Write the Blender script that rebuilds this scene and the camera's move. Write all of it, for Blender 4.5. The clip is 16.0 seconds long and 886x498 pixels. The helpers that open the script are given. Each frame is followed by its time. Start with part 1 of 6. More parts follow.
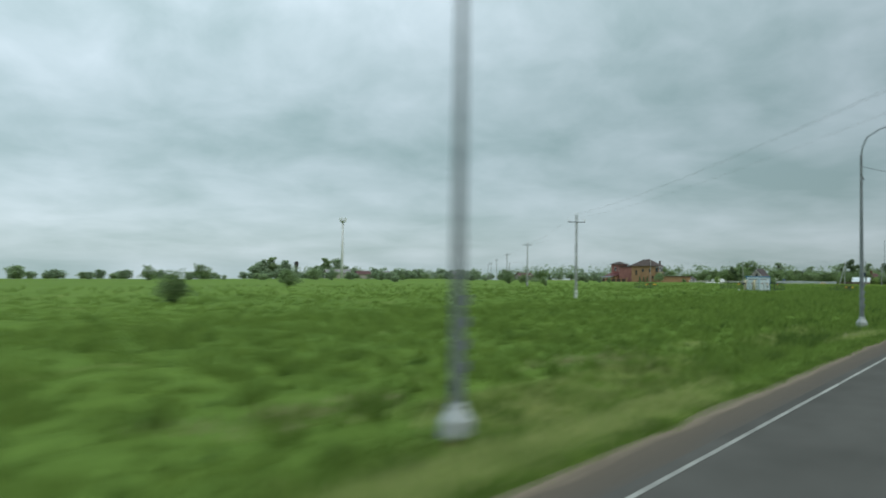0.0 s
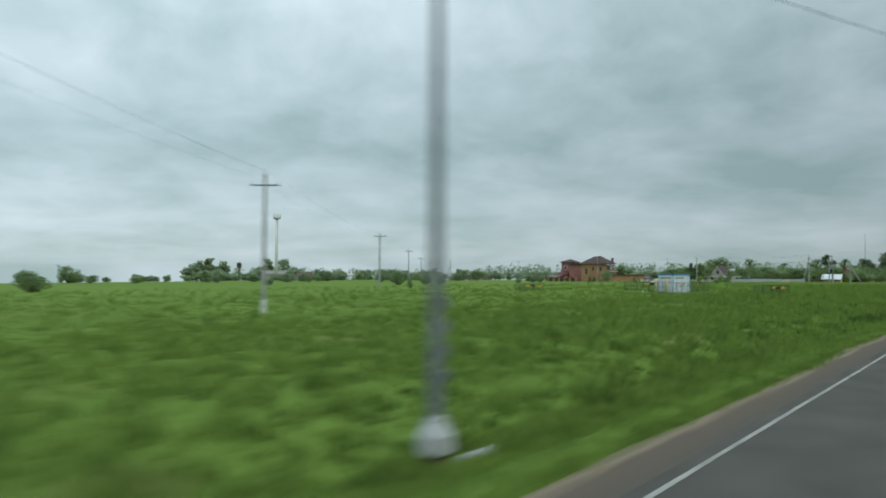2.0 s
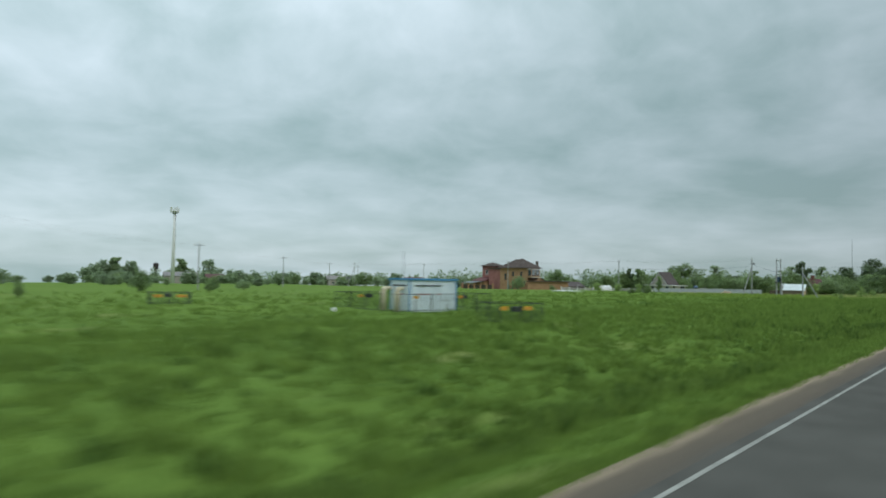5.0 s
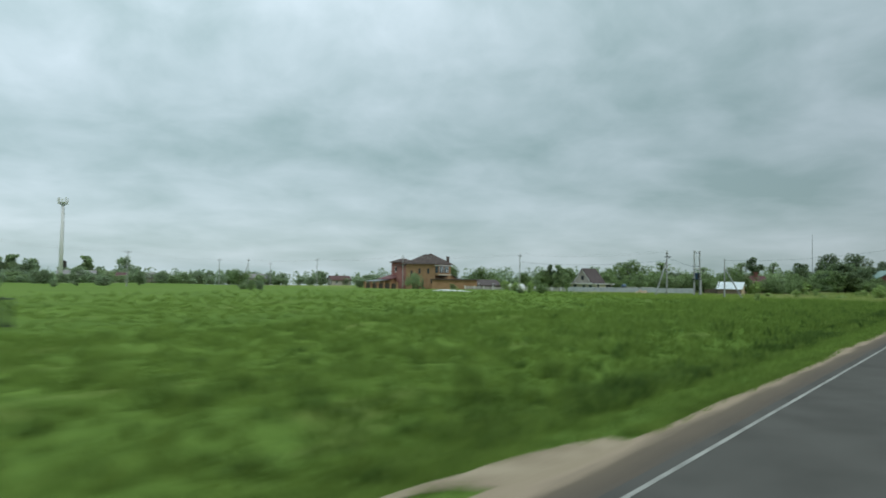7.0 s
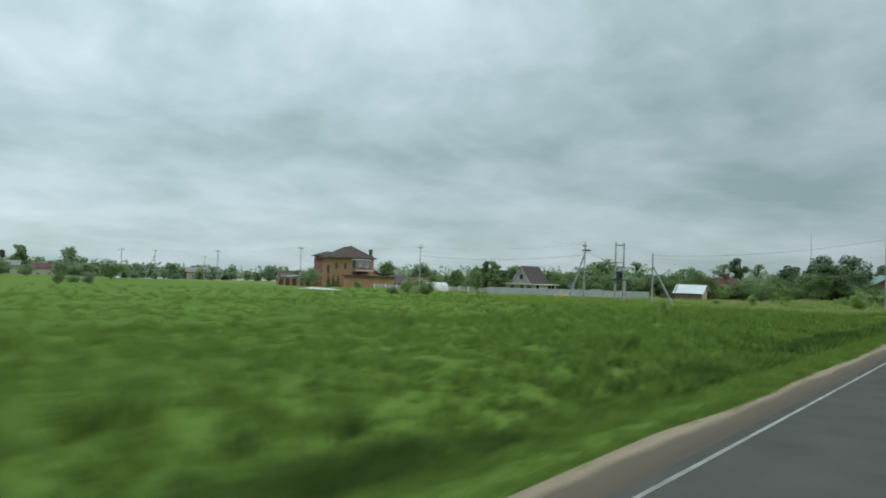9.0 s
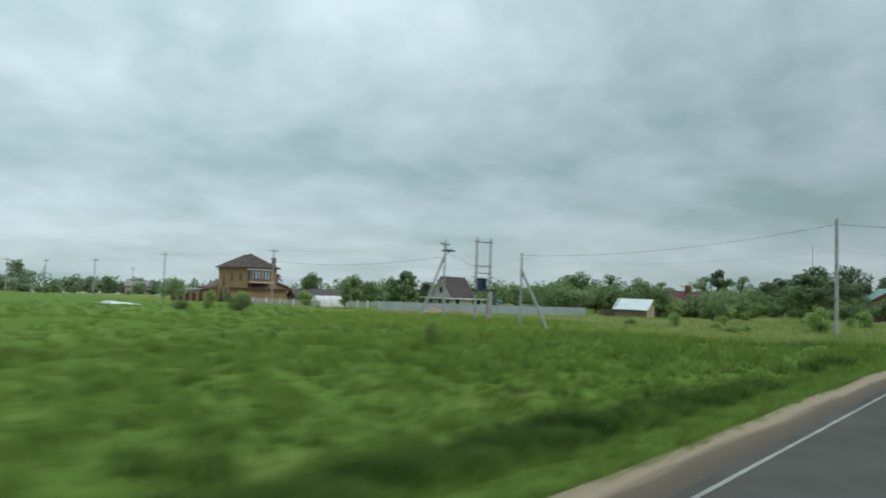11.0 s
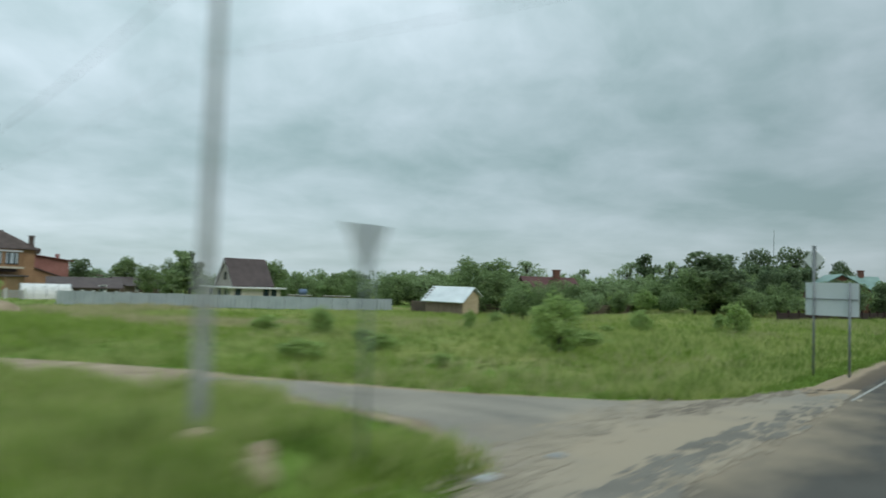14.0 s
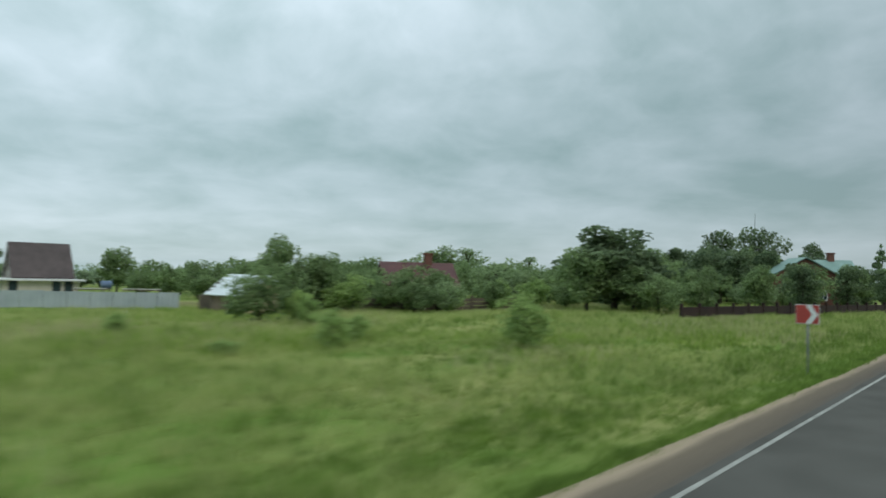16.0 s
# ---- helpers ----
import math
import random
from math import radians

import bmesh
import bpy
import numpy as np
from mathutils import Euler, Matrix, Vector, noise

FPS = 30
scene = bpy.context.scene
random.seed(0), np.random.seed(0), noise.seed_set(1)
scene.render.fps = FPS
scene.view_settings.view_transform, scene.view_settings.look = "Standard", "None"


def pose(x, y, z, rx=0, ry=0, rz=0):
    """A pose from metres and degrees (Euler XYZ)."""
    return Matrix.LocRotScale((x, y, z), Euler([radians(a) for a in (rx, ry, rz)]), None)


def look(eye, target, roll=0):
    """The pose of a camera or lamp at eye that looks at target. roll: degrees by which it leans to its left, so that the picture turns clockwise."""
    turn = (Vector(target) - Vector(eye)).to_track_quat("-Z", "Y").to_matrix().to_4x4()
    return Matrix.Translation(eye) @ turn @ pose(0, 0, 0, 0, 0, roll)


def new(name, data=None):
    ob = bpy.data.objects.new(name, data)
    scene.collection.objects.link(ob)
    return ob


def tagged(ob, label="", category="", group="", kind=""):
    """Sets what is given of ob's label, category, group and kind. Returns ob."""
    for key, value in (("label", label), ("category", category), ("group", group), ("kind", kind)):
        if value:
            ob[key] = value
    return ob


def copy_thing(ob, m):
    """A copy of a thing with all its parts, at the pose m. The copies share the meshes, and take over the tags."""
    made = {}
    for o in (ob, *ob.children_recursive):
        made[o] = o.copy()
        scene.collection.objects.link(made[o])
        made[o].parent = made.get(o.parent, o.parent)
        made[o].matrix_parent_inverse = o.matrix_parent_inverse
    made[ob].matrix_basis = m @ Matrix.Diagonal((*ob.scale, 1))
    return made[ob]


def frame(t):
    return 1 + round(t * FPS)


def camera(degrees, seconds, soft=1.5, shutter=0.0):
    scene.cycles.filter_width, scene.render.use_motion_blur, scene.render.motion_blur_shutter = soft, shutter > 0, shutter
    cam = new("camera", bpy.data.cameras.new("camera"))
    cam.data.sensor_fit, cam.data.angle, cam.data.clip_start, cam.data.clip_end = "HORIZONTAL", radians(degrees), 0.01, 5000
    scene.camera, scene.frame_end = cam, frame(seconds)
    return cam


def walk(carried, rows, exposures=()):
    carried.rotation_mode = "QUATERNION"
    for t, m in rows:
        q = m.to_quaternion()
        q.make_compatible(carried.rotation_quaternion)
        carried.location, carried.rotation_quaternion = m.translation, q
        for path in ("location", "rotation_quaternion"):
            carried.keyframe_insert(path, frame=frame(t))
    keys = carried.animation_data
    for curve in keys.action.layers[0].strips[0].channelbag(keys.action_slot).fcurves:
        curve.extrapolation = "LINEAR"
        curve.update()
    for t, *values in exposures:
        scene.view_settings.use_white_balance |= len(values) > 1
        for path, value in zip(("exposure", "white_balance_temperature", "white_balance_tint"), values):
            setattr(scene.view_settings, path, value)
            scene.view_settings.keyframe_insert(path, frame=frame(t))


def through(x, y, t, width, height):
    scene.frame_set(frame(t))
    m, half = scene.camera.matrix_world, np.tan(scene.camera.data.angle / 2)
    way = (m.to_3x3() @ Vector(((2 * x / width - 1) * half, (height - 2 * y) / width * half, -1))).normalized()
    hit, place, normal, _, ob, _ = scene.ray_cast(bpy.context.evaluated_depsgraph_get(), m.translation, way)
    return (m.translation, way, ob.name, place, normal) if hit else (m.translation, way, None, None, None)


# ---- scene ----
# Camera: carried past a road verge in a coach, looking half ahead out of a side window.
cam = camera(65.0, 16.0, soft=1.75, shutter=0.8)
PATH = [
    (0, (0.000, -0.032, 2.831), (38.173, 32.223, 4.391), 0.85),
    (0.5, (11.129, 0.069, 2.832), (49.428, 32.158, 4.691), 0.66),
    (1, (22.157, 0.135, 2.834), (60.580, 32.083, 4.586), 0.53),
    (1.5, (33.102, 0.175, 2.836), (71.463, 32.197, 4.576), 0.68),
    (2, (43.976, 0.195, 2.838), (82.449, 32.089, 4.445), 0.34),
    (2.5, (54.789, 0.199, 2.839), (93.220, 32.121, 4.846), 0.77),
    (3, (65.544, 0.193, 2.840), (103.974, 32.122, 4.774), 1.21),
    (3.5, (76.245, 0.180, 2.842), (114.656, 32.130, 4.782), 1.20),
    (4, (86.891, 0.162, 2.843), (125.258, 32.164, 4.798), 1.17),
    (4.5, (97.479, 0.142, 2.844), (135.794, 32.205, 4.817), 1.13),
    (5, (108.002, 0.121, 2.844), (146.274, 32.236, 4.833), 1.10),
    (5.5, (118.456, 0.101, 2.845), (156.708, 32.237, 4.840), 1.08),
    (6, (128.829, 0.082, 2.846), (167.237, 32.092, 3.322), 0.56),
    (6.5, (139.113, 0.066, 2.846), (177.871, 31.636, 3.930), 1.01),
    (7, (149.297, 0.053, 2.846), (188.452, 31.087, 4.795), 0.98),
    (7.5, (159.370, 0.043, 2.847), (198.308, 31.387, 4.014), 1.19),
    (8, (169.320, 0.035, 2.847), (208.144, 31.508, 4.330), 1.49),
    (8.5, (179.137, 0.031, 2.846), (217.864, 31.609, 4.582), 2.02),
    (9, (188.808, 0.030, 2.846), (227.449, 31.706, 4.713), 2.02),
    (9.5, (198.325, 0.033, 2.846), (236.759, 31.940, 5.026), 2.03),
    (10, (207.679, 0.038, 2.845), (245.860, 32.219, 5.399), 2.04),
    (10.5, (216.861, 0.047, 2.845), (254.829, 32.454, 5.712), 2.05),
    (11, (225.868, 0.058, 2.844), (263.744, 32.560, 5.843), 2.05),
    (11.5, (234.694, 0.073, 2.843), (272.437, 32.798, 4.991), 1.90),
    (12, (243.340, 0.091, 2.842), (281.126, 32.734, 5.413), 1.85),
    (12.5, (251.807, 0.112, 2.841), (289.676, 32.681, 5.116), 1.98),
    (13, (260.100, 0.135, 2.840), (298.111, 32.543, 5.066), 2.39),
    (13.5, (268.228, 0.161, 2.838), (306.315, 32.466, 5.245), 2.22),
    (14, (276.203, 0.189, 2.837), (314.442, 32.303, 5.376), 1.92),
    (14.5, (284.041, 0.219, 2.835), (322.283, 32.320, 5.488), 1.52),
    (15, (291.763, 0.249, 2.833), (329.996, 32.372, 5.346), 1.68),
    (15.5, (299.394, 0.278, 2.831), (337.472, 32.631, 4.664), 1.24),
    (16, (306.966, 0.305, 2.829), (345.097, 32.584, 4.848), 1.41),
]
walk(cam, [(t, look(eye, target, roll)) for t, eye, target, roll in PATH])

# ---- light: overcast sky with a weak, wide sun ----
world = bpy.data.worlds.new("overcast")
scene.world = world
world.use_nodes = True
wn, wl = world.node_tree.nodes, world.node_tree.links
wn.clear()


def wmath(op, a, b=None):
    n = wn.new("ShaderNodeMath")
    n.operation = op
    for i, v in enumerate((a, b)):
        if v is None:
            continue
        if isinstance(v, (int, float)):
            n.inputs[i].default_value = v
        else:
            wl.new(v, n.inputs[i])
    return n.outputs[0]


coord = wn.new("ShaderNodeTexCoord")
sep = wn.new("ShaderNodeSeparateXYZ")
wl.new(coord.outputs["Generated"], sep.inputs[0])
up = wmath("MAXIMUM", sep.outputs[2], 0.0)
azimuth = wmath("ARCTAN2", sep.outputs[1], sep.outputs[0])
# cloud layers crowd together towards the horizon
layer = wmath("DIVIDE", 1.9, wmath("ADD", up, 0.3))
comb = wn.new("ShaderNodeCombineXYZ")
wl.new(wmath("MULTIPLY", azimuth, 3.6), comb.inputs[0])
wl.new(layer, comb.inputs[1])
wl.new(wmath("MULTIPLY", sep.outputs[0], 1.5), comb.inputs[2])


def wnoise(scale, detail, rough, seed, warp=0.0):
    mp = wn.new("ShaderNodeMapping")
    mp.inputs["Location"].default_value = (seed, seed * 1.7, 0)
    wl.new(comb.outputs[0], mp.inputs[0])
    n = wn.new("ShaderNodeTexNoise")
    n.inputs["Scale"].default_value = scale
    n.inputs["Detail"].default_value = detail
    n.inputs["Roughness"].default_value = rough
    n.inputs["Distortion"].default_value = warp
    wl.new(mp.outputs[0], n.inputs["Vector"])
    return n.outputs["Fac"]


def bank(az, el, wide, tall, slant=0.0):
    """A soft cloud mass round a direction in degrees: 1 in its middle, 0 far off."""
    du = wmath("MULTIPLY", wmath("SUBTRACT", azimuth, radians(az)), 1 / radians(wide))
    dv = wmath("MULTIPLY", wmath("SUBTRACT", sep.outputs[2], math.sin(radians(el))), 1 / radians(tall))
    dv = wmath("ADD", dv, wmath("MULTIPLY", du, slant))
    r2 = wmath("ADD", wmath("MULTIPLY", du, du), wmath("MULTIPLY", dv, dv))
    return wmath("DIVIDE", 1.0, wmath("ADD", 1.0, wmath("MULTIPLY", r2, r2)))


big = wnoise(0.9, 3, 0.45, 3.1, 0.2)
mid = wnoise(2.2, 6, 0.52, 7.4, 0.25)
fac = wmath("ADD", wmath("MULTIPLY", big, 0.5), wmath("MULTIPLY", mid, 0.5))
for az, el, wide, tall, slant, much in ((31, 10, 23, 6.5, -0.35, -0.085), (69, 9.3, 8, 2.0, 0.0, -0.05), (60, 18, 13, 5.5, 0.0, 0.055), (44, 21, 6, 3, 0.3, 0.06), (35, 5.2, 6, 0.8, 0.0, 0.07), (62, 5.5, 14, 1.6, 0.0, 0.02), (25, 3.2, 30, 1.2, 0.0, 0.035)):
    fac = wmath("ADD", fac, wmath("MULTIPLY", bank(az, el, wide, tall, slant), much))
ramp = wn.new("ShaderNodeValToRGB")
ramp.color_ramp.elements[0].position = 0.31
ramp.color_ramp.elements[0].color = (0.297, 0.422, 0.430, 1)
ramp.color_ramp.elements[1].position = 0.665
ramp.color_ramp.elements[1].color = (0.572, 0.690, 0.748, 1)
wl.new(fac, ramp.inputs[0])
# an overcast dome is brighter overhead
lift = wmath("ADD", wmath("MULTIPLY", wmath("MULTIPLY", up, up), 2.2), 0.98)
# sky dimmed towards the direction of travel, in place of the coach window's tint
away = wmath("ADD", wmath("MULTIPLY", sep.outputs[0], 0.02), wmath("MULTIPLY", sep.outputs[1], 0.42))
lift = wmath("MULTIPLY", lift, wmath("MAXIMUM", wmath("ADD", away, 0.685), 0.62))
cloud = wn.new("ShaderNodeVectorMath")
cloud.operation = "SCALE"
wl.new(ramp.outputs[0], cloud.inputs[0])
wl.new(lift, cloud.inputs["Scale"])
sky = wn.new("ShaderNodeTexSky")
sky.sky_type = "NISHITA"
sky.sun_disc = False
sky.sun_elevation = radians(48)
sky.sun_rotation = radians(200)
skyb = wn.new("ShaderNodeBackground")
skyb.inputs["Strength"].default_value = 0.012
wl.new(sky.outputs[0], skyb.inputs["Color"])
cloudb = wn.new("ShaderNodeBackground")
cloudb.inputs["Strength"].default_value = 0.92
wl.new(cloud.outputs[0], cloudb.inputs["Color"])
both = wn.new("ShaderNodeAddShader")
wl.new(skyb.outputs[0], both.inputs[0])
wl.new(cloudb.outputs[0], both.inputs[1])
wout = wn.new("ShaderNodeOutputWorld")
wl.new(both.outputs[0], wout.inputs["Surface"])

sun = new("sun", bpy.data.lights.new("sun", "SUN"))
sun.data.energy = 0.9
sun.data.angle = radians(25)
sun.data.color = (1.0, 0.985, 0.95)
sun.matrix_world = look((0, 0, 60), (22, 55, 0))
scene.view_settings.exposure = 0.0


# ---- materials ----
def material(name, rough=0.8, metal=0.0):
    m = bpy.data.materials.new(name)
    m.use_nodes = True
    b = m.node_tree.nodes["Principled BSDF"]
    b.inputs["Roughness"].default_value = rough
    b.inputs["Metallic"].default_value = metal
    b.inputs["Specular IOR Level"].default_value = 0.3
    return m, m.node_tree.nodes, m.node_tree.links, b


def mottled(name, dark, light, scale=6.0, rough=0.8, metal=0.0, bump=0.15, fine=40.0, lo=0.35, hi=0.65, stretch=(1, 1, 1), spec=0.3):
    """A surface varied at two scales, by place, with fine relief."""
    m, n, l, b = material(name, rough, metal)
    b.inputs["Specular IOR Level"].default_value = spec
    g = n.new("ShaderNodeNewGeometry")
    mp = n.new("ShaderNodeMapping")
    mp.inputs["Scale"].default_value = stretch
    l.new(g.outputs["Position"], mp.inputs[0])
    outs = []
    for sc, det in ((scale, 4), (fine, 3)):
        t = n.new("ShaderNodeTexNoise")
        t.inputs["Scale"].default_value = sc
        t.inputs["Detail"].default_value = det
        l.new(mp.outputs[0], t.inputs["Vector"])
        outs.append(t.outputs["Fac"])
    mix = n.new("ShaderNodeMath")
    mix.operation = "MULTIPLY_ADD"
    l.new(outs[1], mix.inputs[0])
    mix.inputs[1].default_value = 0.35
    half = n.new("ShaderNodeMath")
    half.operation = "MULTIPLY"
    l.new(outs[0], half.inputs[0])
    half.inputs[1].default_value = 0.65
    l.new(half.outputs[0], mix.inputs[2])
    r = n.new("ShaderNodeValToRGB")
    r.color_ramp.elements[0].position, r.color_ramp.elements[0].color = lo, (*dark, 1)
    r.color_ramp.elements[1].position, r.color_ramp.elements[1].color = hi, (*light, 1)
    l.new(mix.outputs[0], r.inputs[0])
    l.new(r.outputs[0], b.inputs["Base Color"])
    if bump:
        bp = n.new("ShaderNodeBump")
        bp.inputs["Strength"].default_value = bump
        bp.inputs["Distance"].default_value = 0.02
        l.new(outs[1], bp.inputs["Height"])
        l.new(bp.outputs[0], b.inputs["Normal"])
    return m


def leafy(name, dark, light, patch=0.25, through=0.5, seed=0.0):
    """Leaves or blades: each one a shade of its own, patches lighter and darker, some light through."""
    m, n, l, b = material(name, 0.8)
    b.inputs["Specular IOR Level"].default_value = 0.06
    g = n.new("ShaderNodeNewGeometry")
    t = n.new("ShaderNodeTexNoise")
    t.inputs["Scale"].default_value = patch
    t.inputs["Detail"].default_value = 4
    l.new(g.outputs["Position"], t.inputs["Vector"])
    a = n.new("ShaderNodeMath")
    a.operation = "MULTIPLY_ADD"
    l.new(g.outputs["Random Per Island"], a.inputs[0])
    a.inputs[1].default_value = 0.4
    c = n.new("ShaderNodeMath")
    c.operation = "MULTIPLY_ADD"
    l.new(t.outputs["Fac"], c.inputs[0])
    c.inputs[1].default_value = 1.3
    c.inputs[2].default_value = -0.35
    l.new(c.outputs[0], a.inputs[2])
    r = n.new("ShaderNodeValToRGB")
    r.color_ramp.elements[0].position, r.color_ramp.elements[0].color = 0.15, (*dark, 1)
    r.color_ramp.elements[1].position, r.color_ramp.elements[1].color = 0.85, (*light, 1)
    l.new(a.outputs[0], r.inputs[0])
    l.new(r.outputs[0], b.inputs["Base Color"])
    tr = n.new("ShaderNodeBsdfTranslucent")
    l.new(r.outputs[0], tr.inputs["Color"])
    mx = n.new("ShaderNodeMixShader")
    mx.inputs[0].default_value = through
    l.new(b.outputs[0], mx.inputs[1])
    l.new(tr.outputs[0], mx.inputs[2])
    l.new(mx.outputs[0], n["Material Output"].inputs["Surface"])
    return m


def meadow(name):
    """Field soil under rank grass: greens in drifts, dry yellow patches along the verge and past the side road."""
    m, n, l, b = material(name, 1.0)
    b.inputs["Specular IOR Level"].default_value = 0.03
    g = n.new("ShaderNodeNewGeometry")

    def noise_at(scale, detail, stretch=(1, 1, 1)):
        mp = n.new("ShaderNodeMapping")
        mp.inputs["Scale"].default_value = stretch
        l.new(g.outputs["Position"], mp.inputs[0])
        t = n.new("ShaderNodeTexNoise")
        t.inputs["Scale"].default_value = scale
        t.inputs["Detail"].default_value = detail
        l.new(mp.outputs[0], t.inputs["Vector"])
        return t.outputs["Fac"]

    def ramped(f, stops):
        r = n.new("ShaderNodeValToRGB")
        while len(r.color_ramp.elements) < len(stops):
            r.color_ramp.elements.new(0.5)
        for e, (p, c) in zip(r.color_ramp.elements, stops):
            e.position, e.color = p, (*c, 1)
        l.new(f, r.inputs[0])
        return r.outputs[0]

    fine = ramped(noise_at(2.0, 5), ((0.3, (0.082, 0.139, 0.03)), (0.5, (0.11, 0.182, 0.038)), (0.72, (0.146, 0.228, 0.048))))
    wide = ramped(noise_at(0.06, 4), ((0.35, (0.11, 0.182, 0.036)), (0.65, (0.17, 0.262, 0.05))))
    mx = n.new("ShaderNodeMixRGB")
    mx.inputs[0].default_value = 0.45
    l.new(fine, mx.inputs[1])
    l.new(wide, mx.inputs[2])
    # base colour lifted over the wide field away from the road, to brighten it
    sepx = n.new("ShaderNodeSeparateXYZ")
    l.new(g.outputs["Position"], sepx.inputs[0])
    off = n.new("ShaderNodeMapRange")
    off.inputs["From Min"].default_value, off.inputs["From Max"].default_value = 30.0, 80.0
    off.inputs["To Min"].default_value, off.inputs["To Max"].default_value = 0.0, 0.22
    l.new(sepx.outputs[1], off.inputs["Value"])
    far_pale = n.new("ShaderNodeMixRGB")
    l.new(off.outputs[0], far_pale.inputs[0])
    l.new(mx.outputs[0], far_pale.inputs[1])
    l.new(ramped(noise_at(0.09, 5), ((0.35, (0.17, 0.255, 0.062)), (0.65, (0.235, 0.335, 0.085)))), far_pale.inputs[2])
    mx = far_pale
    dry = n.new("ShaderNodeValToRGB")
    dry.color_ramp.elements[0].position = 0.6
    dry.color_ramp.elements[1].position = 0.9
    # drier ground past the side road
    rise = n.new("ShaderNodeMapRange")
    rise.inputs["From Min"].default_value, rise.inputs["From Max"].default_value = 289.0, 300.0
    rise.inputs["To Min"].default_value, rise.inputs["To Max"].default_value = 0.0, 0.2
    l.new(sepx.outputs[0], rise.inputs["Value"])
    more = n.new("ShaderNodeMath")
    l.new(noise_at(0.22, 5, (0.5, 1.2, 1)), more.inputs[0])
    l.new(rise.outputs[0], more.inputs[1])
    l.new(more.outputs[0], dry.inputs[0])
    mx2 = n.new("ShaderNodeMixRGB")
    l.new(dry.outputs[0], mx2.inputs[0])
    l.new(mx.outputs[0], mx2.inputs[1])
    mx2.inputs[2].default_value = (0.31, 0.305, 0.12, 1)
    l.new(mx2.outputs[0], b.inputs["Base Color"])
    bp = n.new("ShaderNodeBump")
    bp.inputs["Strength"].default_value = 0.8
    bp.inputs["Distance"].default_value = 0.15
    l.new(noise_at(3.0, 6), bp.inputs["Height"])
    l.new(bp.outputs[0], b.inputs["Normal"])
    return m


M_field = meadow("meadow")
M_grass = leafy("grass_blades", (0.105, 0.174, 0.038), (0.27, 0.382, 0.087), 1.2, 0.5)
M_freshgrass = leafy("fresh_grass", (0.175, 0.265, 0.052), (0.37, 0.49, 0.112), 0.9, 0.5)
# weed green kept dark, partly to stand for shade in the grass hollows
M_weed = leafy("weed_leaves", (0.06, 0.105, 0.028), (0.125, 0.205, 0.048), 0.5, 0.3)
M_palegrass = leafy("seeding_grass", (0.3, 0.355, 0.12), (0.53, 0.57, 0.225), 0.3, 0.5)
M_straw = leafy("dry_stalks", (0.36, 0.335, 0.18), (0.58, 0.53, 0.31), 0.5, 0.4)
M_leaf = leafy("leaves_green", (0.15, 0.218, 0.1), (0.305, 0.405, 0.18), 0.35)
M_leaf_dark = leafy("leaves_dark", (0.105, 0.15, 0.085), (0.22, 0.29, 0.15), 0.35, 0.45)
M_leaf_light = leafy("leaves_light", (0.24, 0.345, 0.125), (0.45, 0.57, 0.215), 0.4, 0.58)
# far crowns only: distance haze is put into this paler, greyer leaf colour
M_leaf_far = leafy("leaves_hazed", (0.225, 0.3, 0.19), (0.385, 0.475, 0.29), 0.35)
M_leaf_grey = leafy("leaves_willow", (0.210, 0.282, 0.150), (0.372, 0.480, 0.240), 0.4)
M_needle = leafy("needles", (0.124, 0.185, 0.110), (0.237, 0.327, 0.162), 0.5, 0.25)
M_bark = mottled("bark", (0.05, 0.042, 0.034), (0.13, 0.11, 0.09), 5, 0.9, bump=0.5, stretch=(3, 3, 0.6))
M_asphalt = mottled("asphalt", (0.082, 0.079, 0.071), (0.118, 0.113, 0.102), 0.6, 0.95, bump=0.3, fine=60, spec=0.05)
M_oldasphalt = mottled("worn_asphalt", (0.182, 0.168, 0.143), (0.33, 0.295, 0.238), 0.4, 0.9, bump=0.4, fine=18, stretch=(1.6, 0.5, 1))


